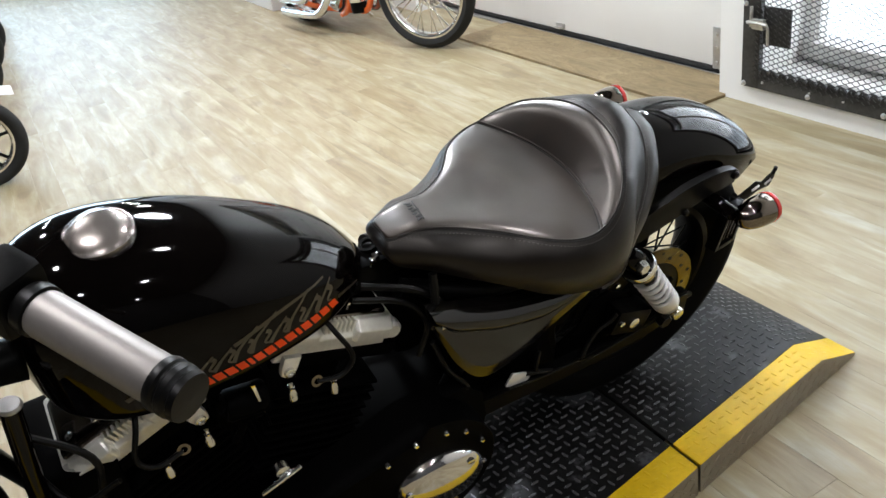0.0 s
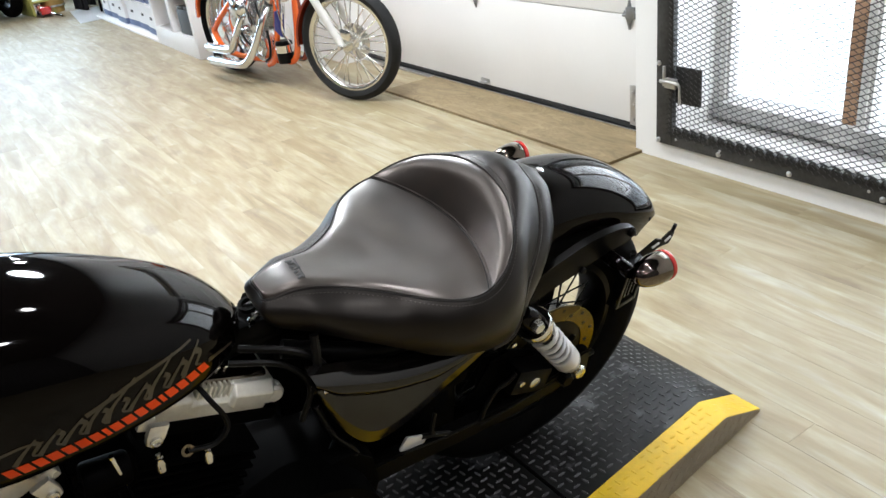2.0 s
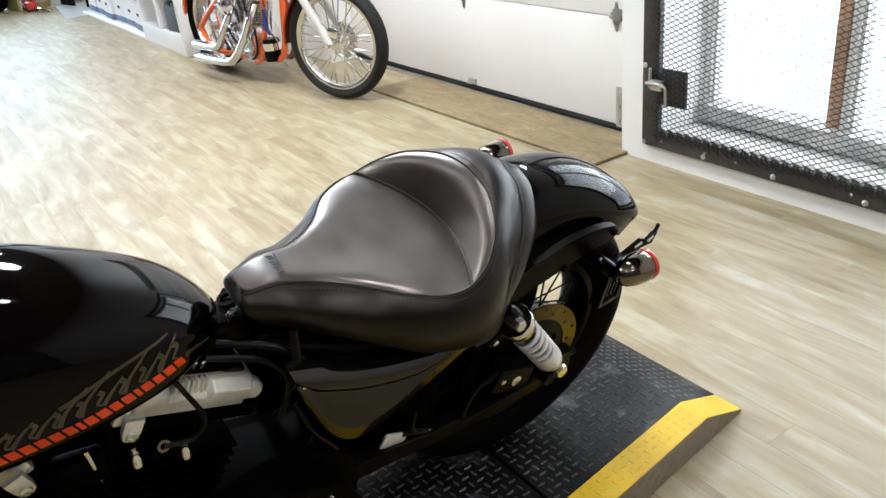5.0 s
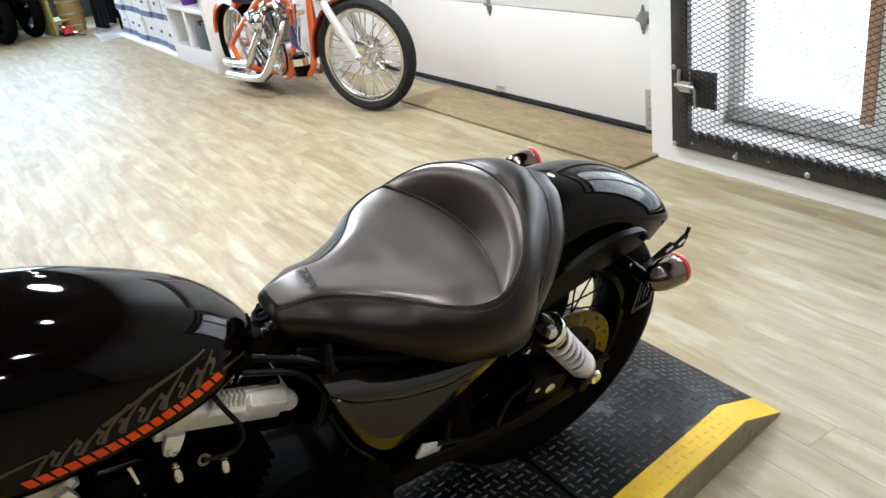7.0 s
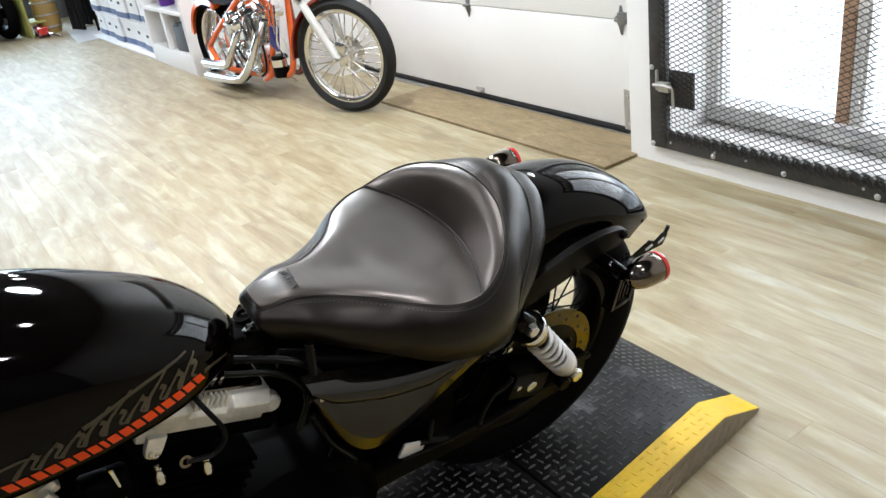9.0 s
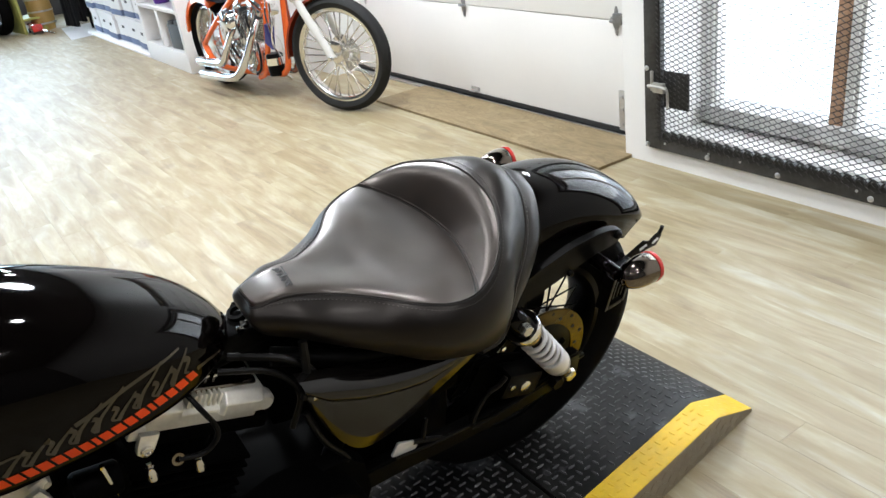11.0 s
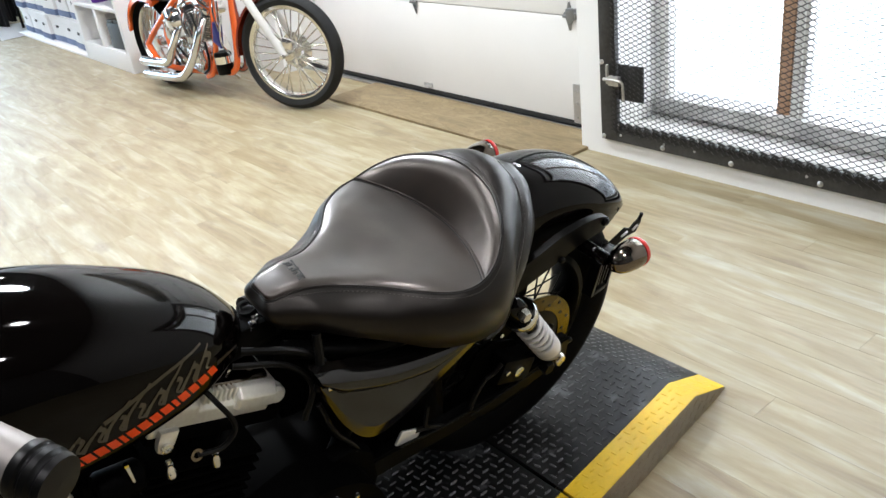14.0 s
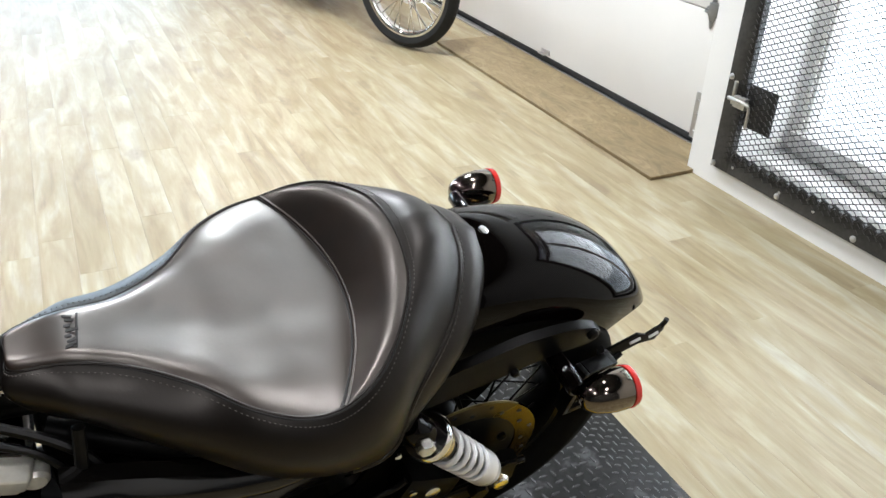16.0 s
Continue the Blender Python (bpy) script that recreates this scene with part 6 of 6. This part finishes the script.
# ---- white shelf cabinet ----
cab = thing("shelf_cabinet", pose(2.04, 6.45, 0), "white laminate open shelf cabinet against the wall", "cabinet")
CW, CD, CH = 1.15, 0.60, 1.75
for nm, lo, hi in (("side_panel", (0, 0, 0), (CD, .06, CH)), ("side_panel", (0, CW - .06, 0), (CD, CW, CH)), ("plinth", (0, .062, 0), (CD, CW - .062, .155)), ("shelf", (.0, .062, .455), (CD - .02, CW - .062, .485)),
                   ("shelf", (.0, .062, .90), (CD - .02, CW - .062, .93)), ("shelf", (.0, .062, 1.32), (CD - .02, CW - .062, 1.35)), ("top", (0, .062, CH - .04), (CD, CW - .062, CH)), ("back_panel", (CD - .018, .062, .157), (CD, CW - .062, CH - .042)), ("divider", (0, .56, .157), (CD - .02, .62, .453))):
    bm = B()
    box(bm, [(a + b) / 2 for a, b in zip(lo, hi)], [b - a - .001 for a, b in zip(lo, hi)], bevel=.003)
    part(nm, bm, M_WHITE, cab)
bat = thing("battery_case", pose(2.16, 6.75, .155, 0, 0, 4), "charcoal plastic battery case with a carry handle, in a shelf", "battery case")
bm = B()
box(bm, (0, 0, .10), (.18, .27, .20), bevel=.012)
part("body", bm, M_DARKCASE, bat)
bm = B()
box(bm, (0, -.06, .215), (.17, .10, .03), bevel=.008)
box(bm, (0, .07, .212), (.17, .10, .025), bevel=.008)
part("lid", bm, M_DARKCASE, bat)
pur = thing("purple_bottle", pose(2.16, 7.20, .485), "purple plastic bottle standing on a shelf", "bottle")
bm = B()
lathe(bm, [(0, 0), (.06, 0), (.065, .02), (.062, .16), (.03, .22), (.02, .24)], Matrix(), 20)
part("bottle_body", bm, M_PURPLE, pur)
bm = B()
lathe(bm, [(0, .24), (.024, .24), (.024, .27), (0, .275)], Matrix(), 16)
part("cap", bm, M_DARKCASE, pur)

# ---- archive boxes ----
first_box = None
for r in range(3):
    for i in range(6):
        m = pose(2.31 + (.015 if (i + r) % 3 else -.01), 7.86 + i * .385, .022 + r * .262, 0, 0, (i * 7 + r * 5) % 5 - 2)
        if first_box is None:
            first_box = thing("archive_box", m, "white card archive box with a blue band, stacked", "box", "stacked archive boxes")
            bm = B()
            box(bm, (0, 0, .105), (.42, .35, .21), bevel=.004)
            part("carton", bm, M_CARD, first_box)
            bm = B()
            box(bm, (0, 0, .040), (.4245, .3545, .055), bevel=.002)
            part("blue_band", bm, M_BLUE, first_box, "printed blue band")
            bm = B()
            box(bm, (0, 0, .235), (.435, .365, .05), bevel=.005)
            part("lid", bm, M_CARD, first_box)
            bm = B()
            box(bm, (-.2125, 0, .155), (.004, .07, .025), bevel=.001)
            part("hand_hole", bm, M_SEAL, first_box)
        else:
            copy_thing(first_box, m)
bm = B()
box(bm, (2.30, 8.83, .010), (.52, 2.42, .02), bevel=.004)
tagged(finish("white_sheet", bm, M_CARD), "crumpled white sheet under the archive boxes", "sheet")

# ---- far corner ----
for i, (x, y) in enumerate(((2.06, 10.55), (2.22, 10.9), (2.36, 11.3))):
    bm = B()
    ring = []
    for k in range(40):
        t = k / 39
        ring.append((x + .02 * math.sin(k * 1.9) - .06 * t, y + .34 * t + .015 * math.cos(k * 2.3)))
    lo = [bm.verts.new((a, b, .03)) for a, b in ring]
    hi = [bm.verts.new((a * .5 + x * .5, b, 1.5)) for a, b in ring]
    for k in range(39):
        bm.faces.new((lo[k], lo[k + 1], hi[k + 1], hi[k]))
    bmesh.ops.solidify(bm, geom=bm.faces[:], thickness=.02)
    tagged(finish("hanging_jacket", bm, M_CLOTH), "black cloth riding jacket hanging on a rail", "jacket", "hanging jackets")
bar_t = thing("clothes_rail", pose(2.20, 10.95, 0), "black steel clothes rail", "clothes rail")
bm = B()
for yy in (-.55, .85):
    tube(bm, [(-.02, yy, 0), (-.02, yy, 1.52)], .015, 8)
tube(bm, [(-.02, -.55, 1.52), (-.02, .85, 1.52)], .015, 8)
part("rail_frame", bm, M_SATIN, bar_t)
brl = thing("barrel", pose(1.80, 11.25, 0) @ Matrix.Scale(0.8, 4), "ochre barrel with dark hoops", "barrel")
bm = B()
lathe(bm, [(0, 0), (.15, 0), (.17, .12), (.18, .28), (.17, .44), (.15, .56), (0, .56)], Matrix(), 28)
part("barrel_body", bm, M_OCHRE, brl)
for z in (.10, .28, .46):
    bm = B()
    lathe(bm, [(.168, z - .012), (.184, z - .012), (.184, z + .012), (.168, z + .012)], Matrix(), 28, True)
    part("hoop", bm, M_ZINC, brl)
cart = thing("tool_cart", pose(1.62, 11.35, 0, 0, 0, 8), "pale lime painted steel shop cart", "cart")
for nm, c, s in (("side_panel", (-.10, 0, .50), (.03, .5, 1.0)), ("side_panel", (.14, 0, .50), (.03, .5, 1.0)), ("tray", (.02, 0, .16), (.206, .5, .025)), ("tray", (.02, 0, .95), (.206, .5, .025))):
    bm = B()
    box(bm, c, s, bevel=.006)
    part(nm, bm, M_LIME, cart)
fan = thing("red_jack", pose(1.66, 10.95, 0), "red floor jack with a steel handle", "floor jack")
bm = B()
box(bm, (0, .1, .07), (.12, .35, .09), bevel=.02)
part("jack_body", bm, M_RED, fan)
bm = B()
tube(bm, [(0, .22, .10), (.03, -.1, .05), (.12, -.45, .02)], .014, 8)
part("handle", bm, M_CHROME, fan)
for sx in (-.05, .05):
    for sy in (-.03, .23):
        bm = B()
        rod(bm, (sx - .012, sy, .03), (sx + .012, sy, .03), .03, 14)
        part("castor", bm, M_DARKCASE, fan)


bm = B()
grid = [[bm.verts.new((1.80 + .055 * a + .10 * b * .1, 9.75 + .10 * b, .006 + .010 * abs(noise.noise(Vector((a * .9, b * .8, 3.1)))))) for a in range(8)] for b in range(13)]
for b in range(12):
    for a in range(7):
        bm.faces.new((grid[b][a], grid[b][a + 1], grid[b + 1][a + 1], grid[b + 1][a]))
bmesh.ops.solidify(bm, geom=bm.faces[:], thickness=.003)
tagged(finish("plastic_sheet", bm, M_PLASTICW), "crumpled white plastic sheet lying on the floor", "plastic sheet")

# ---- row of parked motorcycles on the far side of the aisle ----
def small_bike(x, y, main, accent, turn=0.0, scale=1.0, spider=M_SATIN):
    th = thing("parked_motorcycle", pose(x, y, 0, 0, 0, turn) @ Matrix.Scale(scale, 4), f"{main[1]} motocross-style motorcycle with black tyres, parked in a row", "motorcycle", "row of parked motorcycles")
    R = .30
    for cx, rr, wd in ((0, R, .10), (-1.30, .30, .13)):
        wh = wheel(th, (cx, 0, rr), rr, wd, rr - .085, 0, rim_mat=M_ALU, hub_r=.05, tyre_mat=M_RUBBER_WORN)
        bm = B()
        for k in range(5):
            a = 2 * math.pi * k / 5 + .3
            for dv in (-.012, .012):
                tube(bm, [(cx + .04 * math.cos(a), dv, rr + .04 * math.sin(a)), (cx + (rr - .09) * math.cos(a + dv * 14), dv, rr + (rr - .09) * math.sin(a + dv * 14))], .011, 8)
        part("wheel_spider", bm, spider, wh)
    for sd in (-1, 1):
        bm = B()
        tube(bm, [(0, sd * .085, R), (-.14, sd * .085, .62)], .026, 12)
        tube(bm, [(-.13, sd * .085, .60), (-.27, sd * .085, .92)], .019, 12)
        part("fork_leg", bm, M_SATIN, th)
    bm = B()
    rings = []
    for s in np.linspace(0, 1, 14):
        xx = -.42 + .74 * s
        zz = .60 + .10 * math.sin(math.pi * (0.35 + 0.55 * s)) - .04 * s
        hw = .075 * (1 - .75 * max(0, s - .45) / .55) * (.7 + .3 * min(1, s * 4))
        rings.append([Vector((xx, v * hw, zz - .045 * abs(v) ** 2 + d)) for v, d in ((-1, 0), (-.5, .003), (0, .012), (.5, .003), (1, 0), (.9, -.006), (0, .004), (-.9, -.006))])
    loft(bm, rings)
    part("front_fender", bm, main[0], th)
    bm = B()
    rings = []
    for s in np.linspace(0, 1, 12):
        xx = -.28 - .62 * s
        zz = .80 + .06 * math.sin(math.pi * s)
        hw, h = .14 * (1 - .55 * s), .20 * (1 - .5 * s)
        rings.append([Vector((xx, hw * math.cos(t), zz - .04 + h * math.sin(t) * (.6 if math.sin(t) > 0 else 1))) for t in (2 * math.pi * k / 14 for k in range(14))])
    loft(bm, rings)
    part("bodywork", bm, main[0], th)
    bm = B()
    rings = []
    for s in np.linspace(0, 1, 10):
        xx = -.75 - .75 * s
        zz = .86 + .08 * s
        hw = .12 - .05 * s
        rings.append([Vector((xx, v * hw, zz + d)) for v, d in ((-1, -.03), (-.7, .02), (0, .035), (.7, .02), (1, -.03), (0, -.05))])
    loft(bm, rings)
    part("seat", bm, M_SATIN, th)
    bm = B()
    box(bm, (-.62, 0, .42), (.36, .24, .34), bevel=.05)
    tube(bm, [(-.26, 0, .85), (-.36, 0, .40), (-.60, 0, .22), (-1.0, 0, .34), (-1.30, 0, .30)], .03, 10)
    part("engine", bm, M_ENGINE, th)
    bm = B()
    tube(bm, [(-.34, -.36, 1.02), (-.28, -.14, .98), (-.26, 0, .95), (-.28, .14, .98), (-.34, .36, 1.02)], .012, 10)
    part("handlebar", bm, M_SATIN, th)
    bm = B()
    for sd in (-1, 1):
        plate(bm, [(-.26, .62), (-.06, .40), (-.10, .36), (-.34, .55)], .006, Matrix(((1, 0, 0, 0), (0, 0, -1, sd * .115), (0, 1, 0, 0), (0, 0, 0, 1))))
    part("fork_guard", bm, accent, th)
    bm = B()
    tube(bm, [(-.55, .12, .2), (-.56, .24, .03), (-.56, .26, .012)], .012, 8)
    part("side_stand", bm, M_SATIN, th)


W_, O_, K_ = (M_PLASTICW, "white"), (M_PLASTICO, "orange"), (M_SATIN, "black")
for i, (x, y, main, acc, rim) in enumerate(((-.16, 4.24, W_, M_SATIN, M_SATIN), (-.16, 5.95, K_, M_SATIN, M_SATIN), (-.10, 6.78, K_, M_SATIN, M_ALU), (-.05, 7.36, O_, M_PLASTICO, M_ALU), (-.03, 8.5, K_, M_PLASTICW, M_ALU), (.0, 9.2, W_, M_PLASTICW, M_SATIN))):
    small_bike(x, y, main, acc, (0, 3, -2, 2, 0, 1)[i], .72, rim)


# dark motorcycles at the far end
def dark_bike(x, y, turn):
    th = thing("dark_motorcycle", pose(x, y, 0, 0, 0, turn), "black touring motorcycle parked at the far end", "motorcycle", "motorcycles at the far end")
    for cx in (0, -1.45):
        wheel(th, (cx, 0, .31), .31, .14, .21, 0, hub_r=.12)
    bm = B()
    loft(bm, [[Vector((x0, a * math.cos(t), z + h * math.sin(t))) for t in (2 * math.pi * k / 16 for k in range(16))] for x0, a, z, h in ((.10, .05, .62, .03), (-.10, .12, .72, .12), (-.35, .18, .78, .22), (-.80, .17, .72, .20), (-1.30, .16, .70, .12), (-1.75, .06, .62, .05))])
    part("bodywork", bm, M_BLACK, th)
    bm = B()
    box(bm, (-.70, 0, .38), (.55, .36, .36), bevel=.05)
    part("engine", bm, M_ENGINE, th)
    for sd in (-1, 1):
        bm = B()
        tube(bm, [(0, sd * .10, .31), (-.30, sd * .10, .85)], .03, 10)
        part("fork_leg", bm, M_SATIN, th)
    bm = B()
    rings = []
    for ang in np.linspace(190, 40, 16):
        a = radians(ang)
        rings.append([Vector((math.cos(a) * (.335 + d), v, .31 + math.sin(a) * (.335 + d))) for v, d in ((-.09, -.05), (-.08, -.01), (0, .01), (.08, -.01), (.09, -.05), (0, .004))])
    loft(bm, rings)
    part("front_fender", bm, M_BLACK, th)


dark_bike(1.36, 11.45, -75)
dark_bike(.62, 11.6, -70)
dark_bike(1.02, 11.35, -72)
